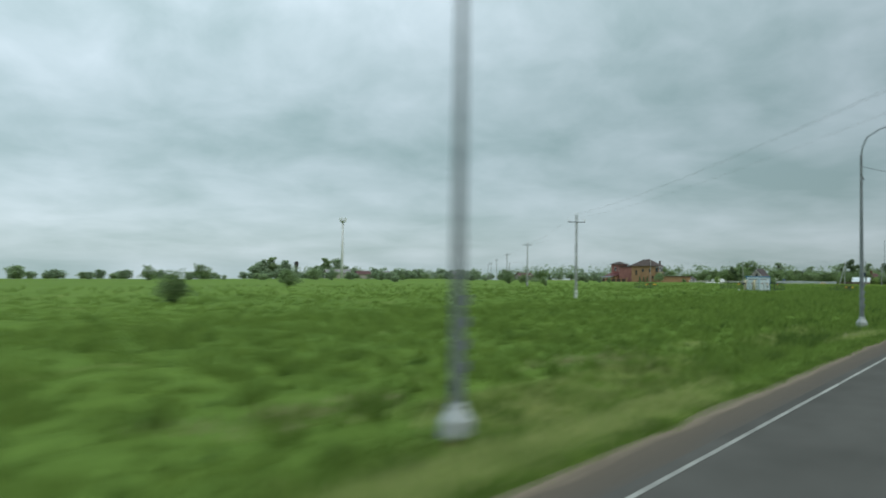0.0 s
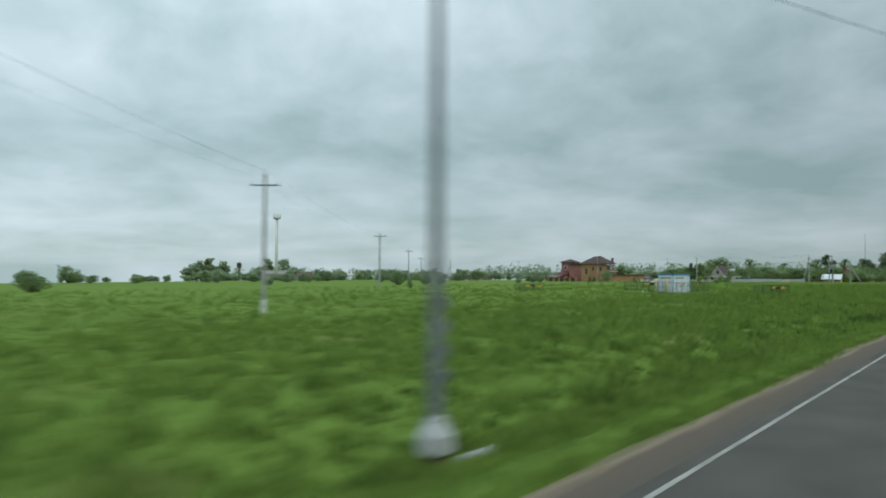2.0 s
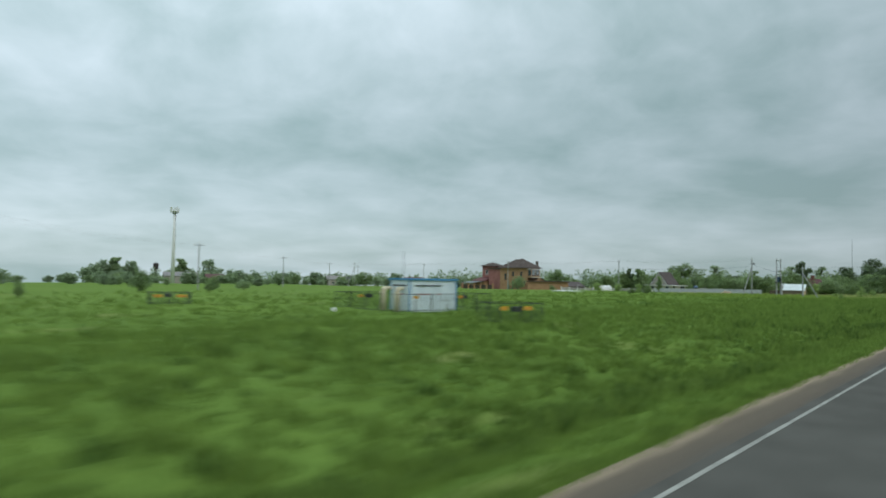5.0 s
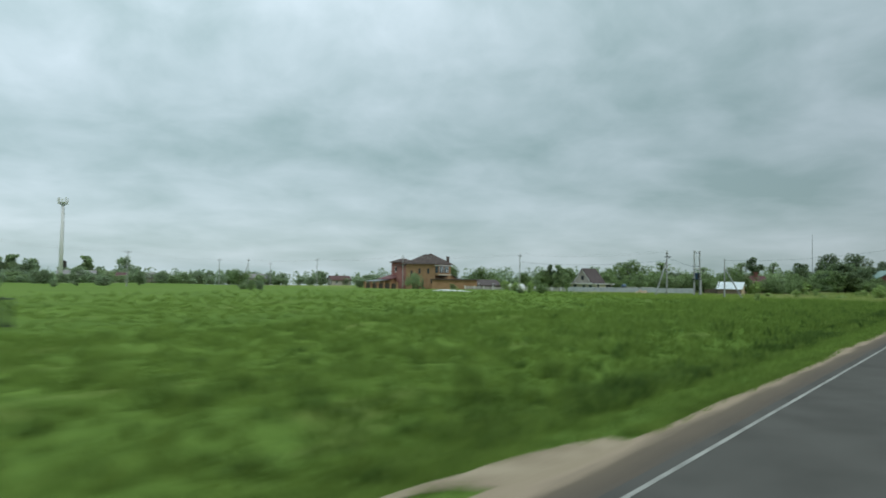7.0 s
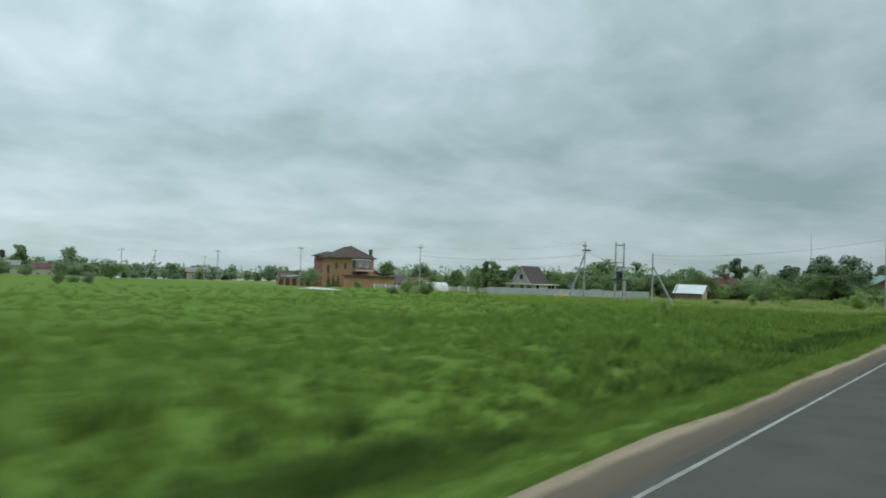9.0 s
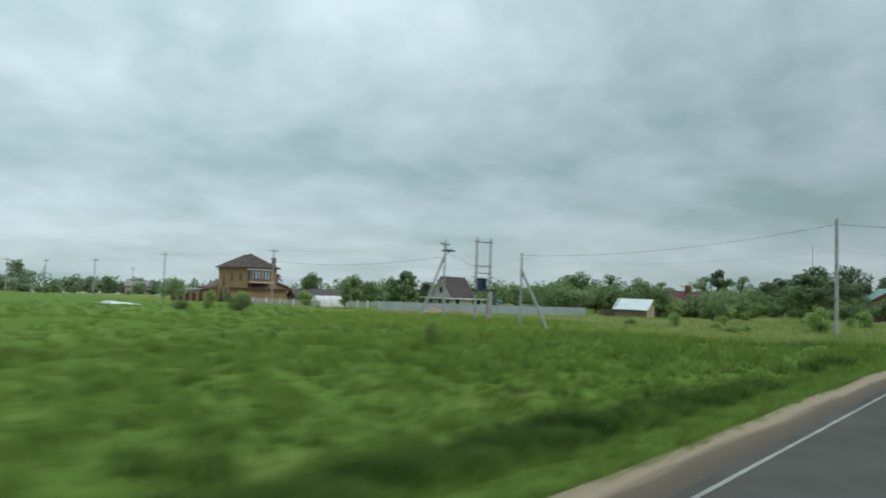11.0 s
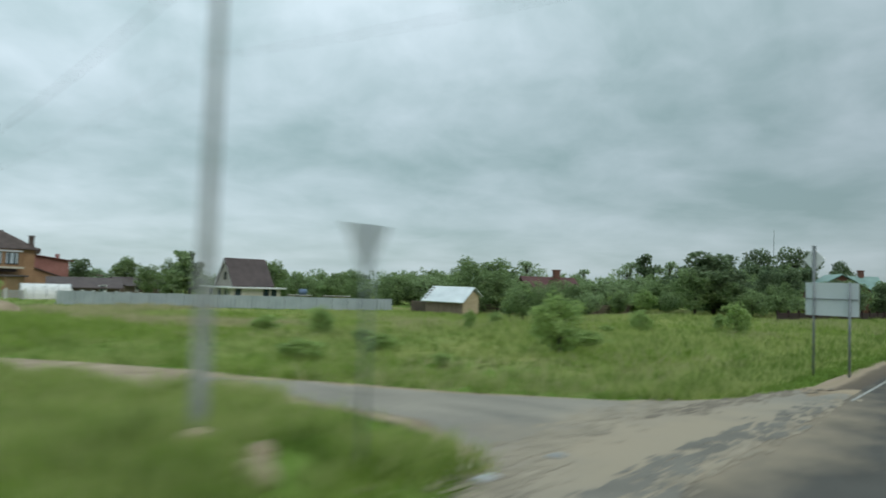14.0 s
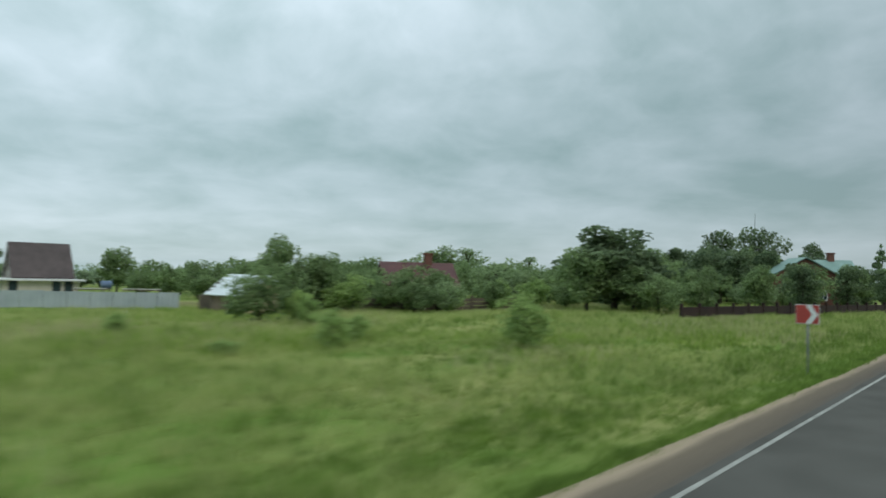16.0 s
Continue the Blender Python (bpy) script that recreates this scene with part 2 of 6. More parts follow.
def shoulder_soil(name):
    """Trodden roadside soil: grey-brown grit by the asphalt, brown earth, then a pale sandy lip by the grass; sandier further along."""
    m, n, l, b = material(name, 0.95)
    b.inputs["Specular IOR Level"].default_value = 0.1
    g = n.new("ShaderNodeNewGeometry")
    sx = n.new("ShaderNodeSeparateXYZ")
    l.new(g.outputs["Position"], sx.inputs[0])

    def soil_noise(scale, stretch):
        mp = n.new("ShaderNodeMapping")
        mp.inputs["Scale"].default_value = stretch
        l.new(g.outputs["Position"], mp.inputs[0])
        t = n.new("ShaderNodeTexNoise")
        t.inputs["Scale"].default_value = scale
        t.inputs["Detail"].default_value = 5
        l.new(mp.outputs[0], t.inputs["Vector"])
        return t.outputs["Fac"]

    across = n.new("ShaderNodeMapRange")
    across.inputs["From Min"].default_value, across.inputs["From Max"].default_value = 4.05, 5.15
    l.new(sx.outputs[1], across.inputs["Value"])
    wander = n.new("ShaderNodeMath")
    wander.operation = "MULTIPLY_ADD"
    l.new(soil_noise(1.3, (0.25, 1.5, 1)), wander.inputs[0])
    wander.inputs[1].default_value = 0.55
    l.new(across.outputs[0], wander.inputs[2])
    shift = n.new("ShaderNodeMath")
    shift.operation = "SUBTRACT"
    l.new(wander.outputs[0], shift.inputs[0])
    shift.inputs[1].default_value = 0.275
    kinds = []
    for stops in (((0.0, (0.105, 0.098, 0.086)), (0.2, (0.112, 0.096, 0.078)), (0.68, (0.13, 0.106, 0.082)), (0.88, (0.24, 0.19, 0.14)), (1.0, (0.17, 0.155, 0.095))),
                  ((0.0, (0.11, 0.1, 0.086)), (0.2, (0.122, 0.1, 0.078)), (0.62, (0.158, 0.125, 0.092)), (0.88, (0.35, 0.272, 0.195)), (1.0, (0.33, 0.262, 0.18)))):
        r = n.new("ShaderNodeValToRGB")
        while len(r.color_ramp.elements) < len(stops):
            r.color_ramp.elements.new(0.5)
        for e, (p, c) in zip(r.color_ramp.elements, stops):
            e.position, e.color = p, (*c, 1)
        l.new(shift.outputs[0], r.inputs[0])
        kinds.append(r.outputs[0])
    along = n.new("ShaderNodeMapRange")
    along.inputs["From Min"].default_value, along.inputs["From Max"].default_value = 80.0, 160.0
    l.new(sx.outputs[0], along.inputs["Value"])
    mx = n.new("ShaderNodeMixRGB")
    l.new(along.outputs[0], mx.inputs[0])
    l.new(kinds[0], mx.inputs[1])
    l.new(kinds[1], mx.inputs[2])
    grit = soil_noise(24, (1, 1, 1))
    speck = n.new("ShaderNodeMapRange")
    speck.inputs["To Min"].default_value, speck.inputs["To Max"].default_value = 0.72, 1.28
    l.new(grit, speck.inputs["Value"])
    out = n.new("ShaderNodeMixRGB")
    out.blend_type = "MULTIPLY"
    out.inputs[0].default_value = 1.0
    l.new(mx.outputs[0], out.inputs[1])
    l.new(speck.outputs[0], out.inputs[2])
    l.new(out.outputs[0], b.inputs["Base Color"])
    bp = n.new("ShaderNodeBump")
    bp.inputs["Strength"].default_value = 0.5
    bp.inputs["Distance"].default_value = 0.02
    l.new(grit, bp.inputs["Height"])
    l.new(bp.outputs[0], b.inputs["Normal"])
    return m


M_gravel = shoulder_soil("roadside_soil")
M_dirt = mottled("sandy_dirt", (0.24, 0.182, 0.118), (0.42, 0.335, 0.232), 0.9, 0.95, bump=0.5, fine=22)


def dusted(m, cx, cy, rx, ry, most):
    """Sand and grit carried over a stretch of asphalt, thinning out unevenly."""
    n, l = m.node_tree.nodes, m.node_tree.links
    base = n["Principled BSDF"].inputs["Base Color"]
    old = base.links[0].from_socket
    g = n.new("ShaderNodeNewGeometry")
    mp = n.new("ShaderNodeMapping")
    mp.vector_type = "TEXTURE"
    mp.inputs["Location"].default_value = (cx, cy, 0)
    mp.inputs["Scale"].default_value = (rx, ry, 1e4)
    l.new(g.outputs["Position"], mp.inputs[0])
    ln = n.new("ShaderNodeVectorMath")
    ln.operation = "LENGTH"
    l.new(mp.outputs[0], ln.inputs[0])
    t = n.new("ShaderNodeTexNoise")
    t.inputs["Scale"].default_value = 0.55
    t.inputs["Detail"].default_value = 6
    t.inputs["Roughness"].default_value = 0.6
    l.new(g.outputs["Position"], t.inputs["Vector"])
    add = n.new("ShaderNodeMath")
    add.operation = "MULTIPLY_ADD"
    l.new(t.outputs["Fac"], add.inputs[0])
    add.inputs[1].default_value = -1.5
    l.new(ln.outputs["Value"], add.inputs[2])
    r = n.new("ShaderNodeMapRange")
    r.inputs["From Min"].default_value, r.inputs["From Max"].default_value = -0.5, 0.4
    r.inputs["To Min"].default_value, r.inputs["To Max"].default_value = most, 0.0
    l.new(add.outputs[0], r.inputs["Value"])
    mx = n.new("ShaderNodeMixRGB")
    l.new(r.outputs[0], mx.inputs[0])
    l.new(old, mx.inputs[1])
    mx.inputs[2].default_value = (0.36, 0.295, 0.212, 1)
    l.new(mx.outputs[0], base)


dusted(M_asphalt, 291.0, 4.9, 11.5, 2.2, 0.9)
dusted(M_oldasphalt, 289.5, 5.6, 9.5, 3.2, 0.9)
M_line = mottled("road_paint", (0.16, 0.16, 0.145), (0.4, 0.395, 0.36), 2.5, 0.8, bump=0.1, lo=0.3, hi=0.6, spec=0.1)
M_concrete = mottled("concrete", (0.26, 0.27, 0.265), (0.42, 0.43, 0.42), 1.5, 0.85, bump=0.3)
M_galv = mottled("galvanised_steel", (0.17, 0.19, 0.2), (0.27, 0.29, 0.3), 2.0, 0.55, 0.4, bump=0.05)
M_white = mottled("white_paint", (0.6, 0.61, 0.6), (0.8, 0.8, 0.78), 1.5, 0.6, bump=0.1)
M_palegrey = mottled("pale_grey_paint", (0.36, 0.38, 0.38), (0.5, 0.52, 0.51), 1.5, 0.6, bump=0.1)
M_darksteel = mottled("dark_steel", (0.03, 0.035, 0.035), (0.07, 0.075, 0.075), 3, 0.6, 0.3, bump=0.1)
M_alu = mottled("aluminium_cable", (0.22, 0.235, 0.24), (0.3, 0.315, 0.32), 3, 0.5, 0.3, bump=0)
M_wire = mottled("cable", (0.03, 0.033, 0.035), (0.06, 0.062, 0.064), 3, 0.6, bump=0)


# ---- mesh tools ----
class Shape:
    """Collects faces of one mesh."""

    def __init__(self):
        self.v, self.f = [], []

    def add(self, verts, faces):
        k = len(self.v)
        self.v += [tuple(p) for p in verts]
        self.f += [tuple(i + k for i in q) for q in faces]
        return self

    def box(self, x0, y0, z0, x1, y1, z1):
        p = [(x, y, z) for z in (z0, z1) for y in (y0, y1) for x in (x0, x1)]
        return self.add(p, [(0, 2, 3, 1), (4, 5, 7, 6), (0, 1, 5, 4), (2, 6, 7, 3), (0, 4, 6, 2), (1, 3, 7, 5)])

    def beam(self, a, b, w, h=None):
        """A square bar from a to b."""
        a, b = Vector(a), Vector(b)
        d = (b - a).normalized()
        s = d.cross(Vector((0, 0, 1)))
        s = Vector((1, 0, 0)) if s.length < 1e-3 else s.normalized()
        u = s.cross(d).normalized()
        h = h or w
        c = [s * w / 2 * i + u * h / 2 * j for i, j in ((-1, -1), (1, -1), (1, 1), (-1, 1))]
        return self.add([a + q for q in c] + [b + q for q in c], [(3, 2, 1, 0), (4, 5, 6, 7), (0, 1, 5, 4), (1, 2, 6, 5), (2, 3, 7, 6), (3, 0, 4, 7)])

    def tube(self, pts, radii, n=8, cap=True):
        """A round tube along points, with a radius at each."""
        pts = [Vector(p) for p in pts]
        rings = []
        for i, p in enumerate(pts):
            d = (pts[min(i + 1, len(pts) - 1)] - pts[max(i - 1, 0)]).normalized()
            s = d.cross(Vector((0, 1, 0)) if abs(d.z) > 0.9 else Vector((0, 0, 1))).normalized()
            u = s.cross(d)
            rings.append([p + (s * math.cos(2 * math.pi * k / n) + u * math.sin(2 * math.pi * k / n)) * radii[i] for k in range(n)])
        v = [q for r in rings for q in r]
        f = [(i * n + k, i * n + (k + 1) % n, (i + 1) * n + (k + 1) % n, (i + 1) * n + k) for i in range(len(pts) - 1) for k in range(n)]
        if cap:
            f += [tuple(range(n - 1, -1, -1)), tuple((len(pts) - 1) * n + k for k in range(n))]
        return self.add(v, f)

    def prism(self, outline, axis, a, b):
        """A flat outline of (u, v) pushed along x ('x': u = y) or y ('y': u = x), from a to b."""
        n = len(outline)
        side = [[(c, u, v) if axis == "x" else (u, c, v) for u, v in outline] for c in (a, b)]
        return self.add(side[0] + side[1], [tuple(range(n)), tuple(range(2 * n - 1, n - 1, -1))] + [(i, n + i, n + (i + 1) % n, (i + 1) % n) for i in range(n)])

    def mesh(self, name, mat, smooth=False):
        me = bpy.data.meshes.new(name)
        me.from_pydata(self.v, [], self.f)
        bm = bmesh.new()
        bm.from_mesh(me)
        bmesh.ops.recalc_face_normals(bm, faces=bm.faces)
        bm.to_mesh(me)
        bm.free()
        me.materials.append(mat)
        if smooth:
            me.polygons.foreach_set("use_smooth", [True] * len(me.polygons))
        return me


def part(name, shape, mat, parent, label="", smooth=False, at=None):
    """Links a shape (or a mesh) as one part under a thing or a part."""
    ob = new(name, shape.mesh(name, mat, smooth) if isinstance(shape, Shape) else shape)
    ob.parent = parent
    if at is not None:
        ob.matrix_basis = at
    return tagged(ob, label)


def thing(name, m, label, category, group="", kind=""):
    ob = new(name)
    ob.empty_display_size = 0.2
    ob.matrix_basis = m
    return tagged(ob, label, category, group, kind)


def single(name, shape, mat, label, category="", group="", kind="", smooth=False):
    return tagged(new(name, shape.mesh(name, mat, smooth)), label, category, group, kind)


def raw_mesh(name, verts, faces, mat, smooth=False):
    """A mesh from arrays: verts (n, 3), faces (m, 3 or 4)."""
    me = bpy.data.meshes.new(name)
    verts, faces = np.asarray(verts, np.float32), np.asarray(faces, np.int32)
    k = faces.shape[1]
    me.vertices.add(len(verts))
    me.vertices.foreach_set("co", verts.ravel())
    me.loops.add(faces.size)
    me.loops.foreach_set("vertex_index", faces.ravel())
    me.polygons.add(len(faces))
    me.polygons.foreach_set("loop_start", np.arange(0, faces.size, k, dtype=np.int32))
    me.update(calc_edges=True)
    me.materials.append(mat)
    if smooth:
        me.polygons.foreach_set("use_smooth", np.ones(len(faces), bool))
    return me


def step(v):
    v = np.clip(v, 0, 1)
    return v * v * (3 - 2 * v)


class Waves:
    """Smooth random relief: sums of sines, the same at every build."""

    def __init__(self, seed, low, high, n=24):
        r = np.random.RandomState(seed)
        k = np.exp(r.uniform(np.log(low), np.log(high), n))
        a = r.uniform(0, 2 * np.pi, n)
        self.kx, self.ky, self.p, self.w = k * np.cos(a), k * np.sin(a), r.uniform(0, 2 * np.pi, n), 1 / np.sqrt(n / 2)

    def __call__(self, x, y):
        x, y = np.asarray(x, float), np.asarray(y, float)
        return self.w * np.sin(x[..., None] * self.kx + y[..., None] * self.ky + self.p).sum(-1)


ROLL = Waves(1, 0.02, 0.12)
LUMP = Waves(2, 0.5, 2.2, 40)
CLUMP = Waves(3, 0.15, 0.6, 30)
TUSSOCK = Waves(7, 1.6, 5.0, 48)


def side_near(y):
    """The side road's edge on the side the camera comes from."""
    return np.interp(y, (5.5, 5.8, 6.2, 7.3, 10, 14.6, 18.4, 24.2, 34), (280.5, 283.2, 284.8, 286.0, 287.2, 287.2, 285.5, 284, 281.5))


def side_far(y):
    return np.interp(y, (5.4, 5.8, 6.6, 8.7, 12.3, 16.9, 21, 27.4, 34), (306, 299.8, 297, 294.1, 291.2, 289, 287.6, 285.2, 282.6))


def spur_y(x):
    """The middle of the sandy spur that leaves the shoulder towards the gas cabinet."""
    return np.interp(x, (149.5, 153, 156, 158, 159.5, 161.5), (7.7, 7.2, 6.75, 6.35, 5.95, 5.35))


def side_road_x(y):
    """The middle of the side road at a distance y from the main road's axis."""
    return (side_near(y) + side_far(y)) / 2


def height(x, y):
    """The ground's height."""
    x, y = np.asarray(x, float), np.asarray(y, float)
    field = -0.25 - 0.75 * step((x - 290) / 22) * step((y - 28) / 30) - 0.6 * step((y - 85) / 50) - 0.6 * step((y - 130) / 100)
    field = field - 0.5 * np.exp(-(((y - 9.3) / 3.0) ** 2)) * (1 - step((x - 262) / 12)) * (y > 0)
    field = field + 0.48 * np.exp(-(((x - 281.5) / 5.5) ** 2) - (((y - 9.8) / 3.0) ** 2))
    field = field - 0.021 * np.maximum(y - 240, 0) + 0.09 * ROLL(x, y) * step((y - 10) / 20)
    field = field - 0.35 * np.exp(-(((x - 156.5) / 7) ** 2) - (((y - 42) / 5) ** 2))
    track = np.exp(-(((x - side_road_x(y)) / 5.5) ** 2)) * step((34 - y) / 12)
    field = field + (-0.1 - field) * 0.9 * track ** 2
    edge = np.where(y > 0, y - 4.35, -7.6 - y)
    road = -0.06 - 0.05 * step(edge / 1.2)
    return road + (field - road) * step((edge - 1.0) / 3.0)


def on(x, y, dz=0.0):
    return float(height(x, y)) + dz


# ---- ground, road, shoulders ----
def grades(*stretches):
    out = []
    for a, b, s in stretches:
        out += list(np.arange(a, b, s))
    return np.array(out + [stretches[-1][1]])


gx = grades((-4200, -600, 400), (-600, -100, 60), (-100, -8, 6), (-8, 400, 0.45), (400, 640, 4), (640, 1000, 30), (1000, 4600, 400))
gy = grades((-4200, -500, 400), (-500, -60, 40), (-60, -10, 5), (-10, 4, 1.0), (4, 26, 0.35), (26, 60, 0.8), (60, 170, 3), (170, 300, 8), (300, 700, 40), (700, 4500, 400))
X, Y = np.meshgrid(gx, gy)
near = (1 - 0.6 * step((X - 284) / 10)) * step((Y - 6.2) / 1.5) * (1 - step((Y - 60) / 60)) * step((X + 20) / 10) * (1 - step((X - 400) / 40))
track_clear = 1 - np.exp(-(((Y - spur_y(X)) / 0.45) ** 2)) * step((X - 150) / 2) * (X < 163)
track_clear = track_clear - step((X - side_near(Y) + 0.8) / 0.6) * step((side_far(Y) + 0.8 - X) / 0.6) * (Y < 34)
Z = height(X, Y) + near * track_clear * (0.05 * LUMP(X, Y) + 0.07 * CLUMP(X, Y) + 0.045 * np.clip(TUSSOCK(X, Y), -1.2, 1.6) * step((Y - 7.2) / 1.0) - 0.04)
nx, ny = len(gx), len(gy)
idx = np.arange(nx * ny).reshape(ny, nx)
quads = np.stack([idx[:-1, :-1], idx[:-1, 1:], idx[1:, 1:], idx[1:, :-1]], -1).reshape(-1, 4)
ground = tagged(new("ground", raw_mesh("ground", np.stack([X, Y, Z], -1).reshape(-1, 3), quads, M_field, True)),
                "wide uneven meadow of rank green grass with dry yellow patches", "ground", kind="structure")


def strip(name, xs, lo, hi, zf, mat, label, category, n=6, kind="structure", parent=None):
    """A band between two edges along x (or along y where the edges run across), n faces wide."""
    t = np.linspace(0, 1, n + 1)
    px = np.repeat(xs[:, None], n + 1, 1)
    py = lo[:, None] * (1 - t) + hi[:, None] * t
    v = np.stack([px, py, zf(px, py)], -1).reshape(-1, 3)
    i = np.arange(len(xs) * (n + 1)).reshape(len(xs), n + 1)
    q = np.stack([i[:-1, :-1], i[1:, :-1], i[1:, 1:], i[:-1, 1:]], -1).reshape(-1, 4)
    return tagged(new(name, raw_mesh(name, v, q, mat, True)), label, category, kind=kind)


ragged = Waves(5, 0.8, 6.0, 30)
ragged2 = Waves(6, 0.8, 6.0, 30)
rx = np.arange(-150, 620, 2.0)
strip("road", rx, np.full_like(rx, -7.6), np.full_like(rx, 4.13), lambda x, y: 0 * x, M_asphalt,
      "two-lane dark grey asphalt road, worn smooth", "road", 8)
for sx in (np.arange(-60, 281.6, 0.4), np.arange(299.5, 460, 0.4)):
    edge_out = 5.17 + 0.05 * ragged(sx * 0.3, sx * 0) + 0.06 * np.sin(sx * 0.11) + 0.22 * step((sx - 205) / 40) * (1 - step((sx - 305) / 20))
    edge_out = edge_out + 0.4 * np.exp(-(((sx - 156.5) / 5.0) ** 2))
    strip("shoulder", sx, 4.08 + 0.02 * ragged2(sx, sx * 0), edge_out,
          lambda x, y: 0.012 - 0.03 * (1 - step((y - 4.07) / 0.12)) - 0.056 * step((y - 4.15) / 1.05) + 0.002 * ragged(x * 2, y * 6), M_gravel,
          "brown earth shoulder with a pale sandy lip beside the asphalt", "shoulder", 8)


spx = np.arange(153.6, 161.6, 0.1)
spw = (0.02 + 0.42 * step((spx - 153.6) / 6)) * (1 + 0.2 * ragged(spx * 1.5, spx * 0))
spur_low = spur_y(spx) - spw
spur_low = spur_low + (np.minimum(spur_low, 5.0) - spur_low) * step((spx - 157.0) / 0.8)
strip("sandy_spur", spx, spur_low, spur_y(spx) + spw, lambda x, y: height(x, y) + 0.022, M_dirt,
      "pale sandy wheel track leaving the shoulder through the grass", "track", 4)
strip("shoulder_opposite", np.arange(-150, 620, 3.0), np.full(257, -9.0), np.full(257, -7.55),
      lambda x, y: -0.012 - 0.055 * step((-7.6 - y) / 1.2), M_gravel, "gravel shoulder beside the asphalt", "shoulder", 3)


def paint(name, a, b, y, w, label):
    xs = np.arange(a, b + 0.01, 1.0)
    o = strip(name, xs, y - w / 2 + 0.003 * ragged(xs, xs * 0), y + w / 2 + 0.003 * ragged2(xs, xs * 0), lambda x, q: 0 * x + 0.006, M_line, label, "road marking", 1)
    return o


paint("edge_line", -120, 282.7, 3.85, 0.09, "worn white painted line along the edge of the road")
paint("edge_line", 298.4, 520, 3.9, 0.09, "worn white painted line along the edge of the road")
for k in range(52):
    paint("centre_dash", -100 + 12 * k, -96 + 12 * k, -1.6, 0.12, "white painted centre dash on the asphalt")

# the side road: worn asphalt mouth that narrows to a dirt track over the meadow
ty_all = np.concatenate([np.arange(4.08, 8, 0.12), np.arange(8, 34, 0.2)])
yy_all = np.maximum(ty_all, 5.5)


def side_sheet(name, mat, label, grow, lift, wob, end=40.0, cap=320.0):
    ty, yy = ty_all[ty_all <= end], yy_all[ty_all <= end]
    grow = grow - 1.6 * step((ty - end + 5.0) / 5.0)
    a = side_near(yy) - grow * (1 + 0.5 * ragged(ty * 0.45, ty * 0 + wob)) - 2.5 * step((5.9 - ty) / 1.6)
    b = side_far(yy) + grow * (1 + 0.5 * ragged2(ty * 0.45, ty * 0 + wob)) + 1.5 * step((5.9 - ty) / 1.6)
    b = np.minimum(b, cap + 1.1 * ragged(ty * 1.6, ty * 0 + 2))
    t = np.linspace(0, 1, 13)
    px = a[:, None] * (1 - t) + b[:, None] * t
    py = np.repeat(ty[:, None], 13, 1)
    pz = height(px, py) * step((py - 4.3) / 1.6) + (lift + 0.006) * step((py - 4.07) / 0.13) - 0.003
    i = np.arange(px.size).reshape(px.shape)
    q = np.stack([i[:-1, :-1], i[:-1, 1:], i[1:, 1:], i[1:, :-1]], -1).reshape(-1, 4)
    return tagged(new(name, raw_mesh(name, np.stack([px, py, pz], -1).reshape(-1, 3), q, mat, True)), label, "road", kind="structure")


side_sheet("dirt_edge", M_dirt, "sandy dirt along the edges of the side road, a track further on", 0.35, 0.01, 3.0, cap=300.6)
side_sheet("side_road", M_oldasphalt, "cracked pale grey side road with sandy edges joining the main road", -0.15, 0.026, 0.0, 18.5, 299.2)


def drift(name, label, seed, n, spine, spread, sizes, mat):
    """Grit swept into a ragged band: many thin flat flakes strewn along a bent line over the road."""
    rs = np.random.RandomState(seed)
    spine = np.array(spine, float)
    u = rs.uniform(0, len(spine) - 1, n)
    k = np.minimum(u.astype(int), len(spine) - 2)
    c = spine[k] + (spine[k + 1] - spine[k]) * (u - k)[:, None] + rs.normal(size=(n, 2)) * np.array(spread)
    rad = sizes[0] + (sizes[1] - sizes[0]) * rs.uniform(0, 1, n) ** 2
    a = np.linspace(0, 2 * np.pi, 12, endpoint=False)
    rr = rad[:, None] * (1 + 0.3 * rs.normal(size=(n, 12))).clip(0.4, 1.6)
    px = c[:, :1] + 2.6 * rr * np.cos(a)
    py = c[:, 1:] + 0.8 * rr * np.sin(a) + 0.05 * rr * np.cos(a)
    ramp = step((py - 4.07) / 0.13)
    pz = height(px, py) * step((py - 4.3) / 1.6) + 0.029 * ramp + 0.005 * (1 - ramp) + 0.003 + 0.004 * np.arange(n)[:, None] / n
    i = np.arange(12 * n).reshape(n, 12)
    return tagged(new(name, raw_mesh(name, np.stack([px, py, pz], -1).reshape(-1, 3), i, mat)), label, "sand", kind="stuff")


M_dampsoil = mottled("brown_grit", (0.165, 0.137, 0.104), (0.25, 0.21, 0.158), 1.4, 0.95, bump=0.4, fine=26)
M_sand = mottled("swept_sand", (0.235, 0.2, 0.15), (0.36, 0.305, 0.225), 1.1, 0.95, bump=0.4, fine=26)
M_duskyroad = mottled("dusty_asphalt", (0.155, 0.144, 0.124), (0.24, 0.222, 0.188), 0.8, 0.95, bump=0.3, fine=40, spec=0.05)
drift("tar_patches", "dusty asphalt showing through the sand where the roads meet", 81, 160, [(284.5, 4.35), (288.0, 4.7), (292.0, 4.5), (296.0, 4.3)], (0.8, 0.24), (0.05, 0.22), M_duskyroad)
drift("sand_drift", "pale sand swept into a band over the mouth of the side road", 82, 420, [(283.6, 5.9), (286.4, 6.9), (290.2, 7.5), (295.0, 7.9)], (0.6, 0.4), (0.02, 0.14), M_sand)
drift("sand_drift", "pale sand washed out along the edge of the main road", 83, 260, [(282.5, 4.3), (286.0, 4.1), (292.0, 4.12), (298.5, 4.15)], (0.6, 0.16), (0.02, 0.11), M_sand)
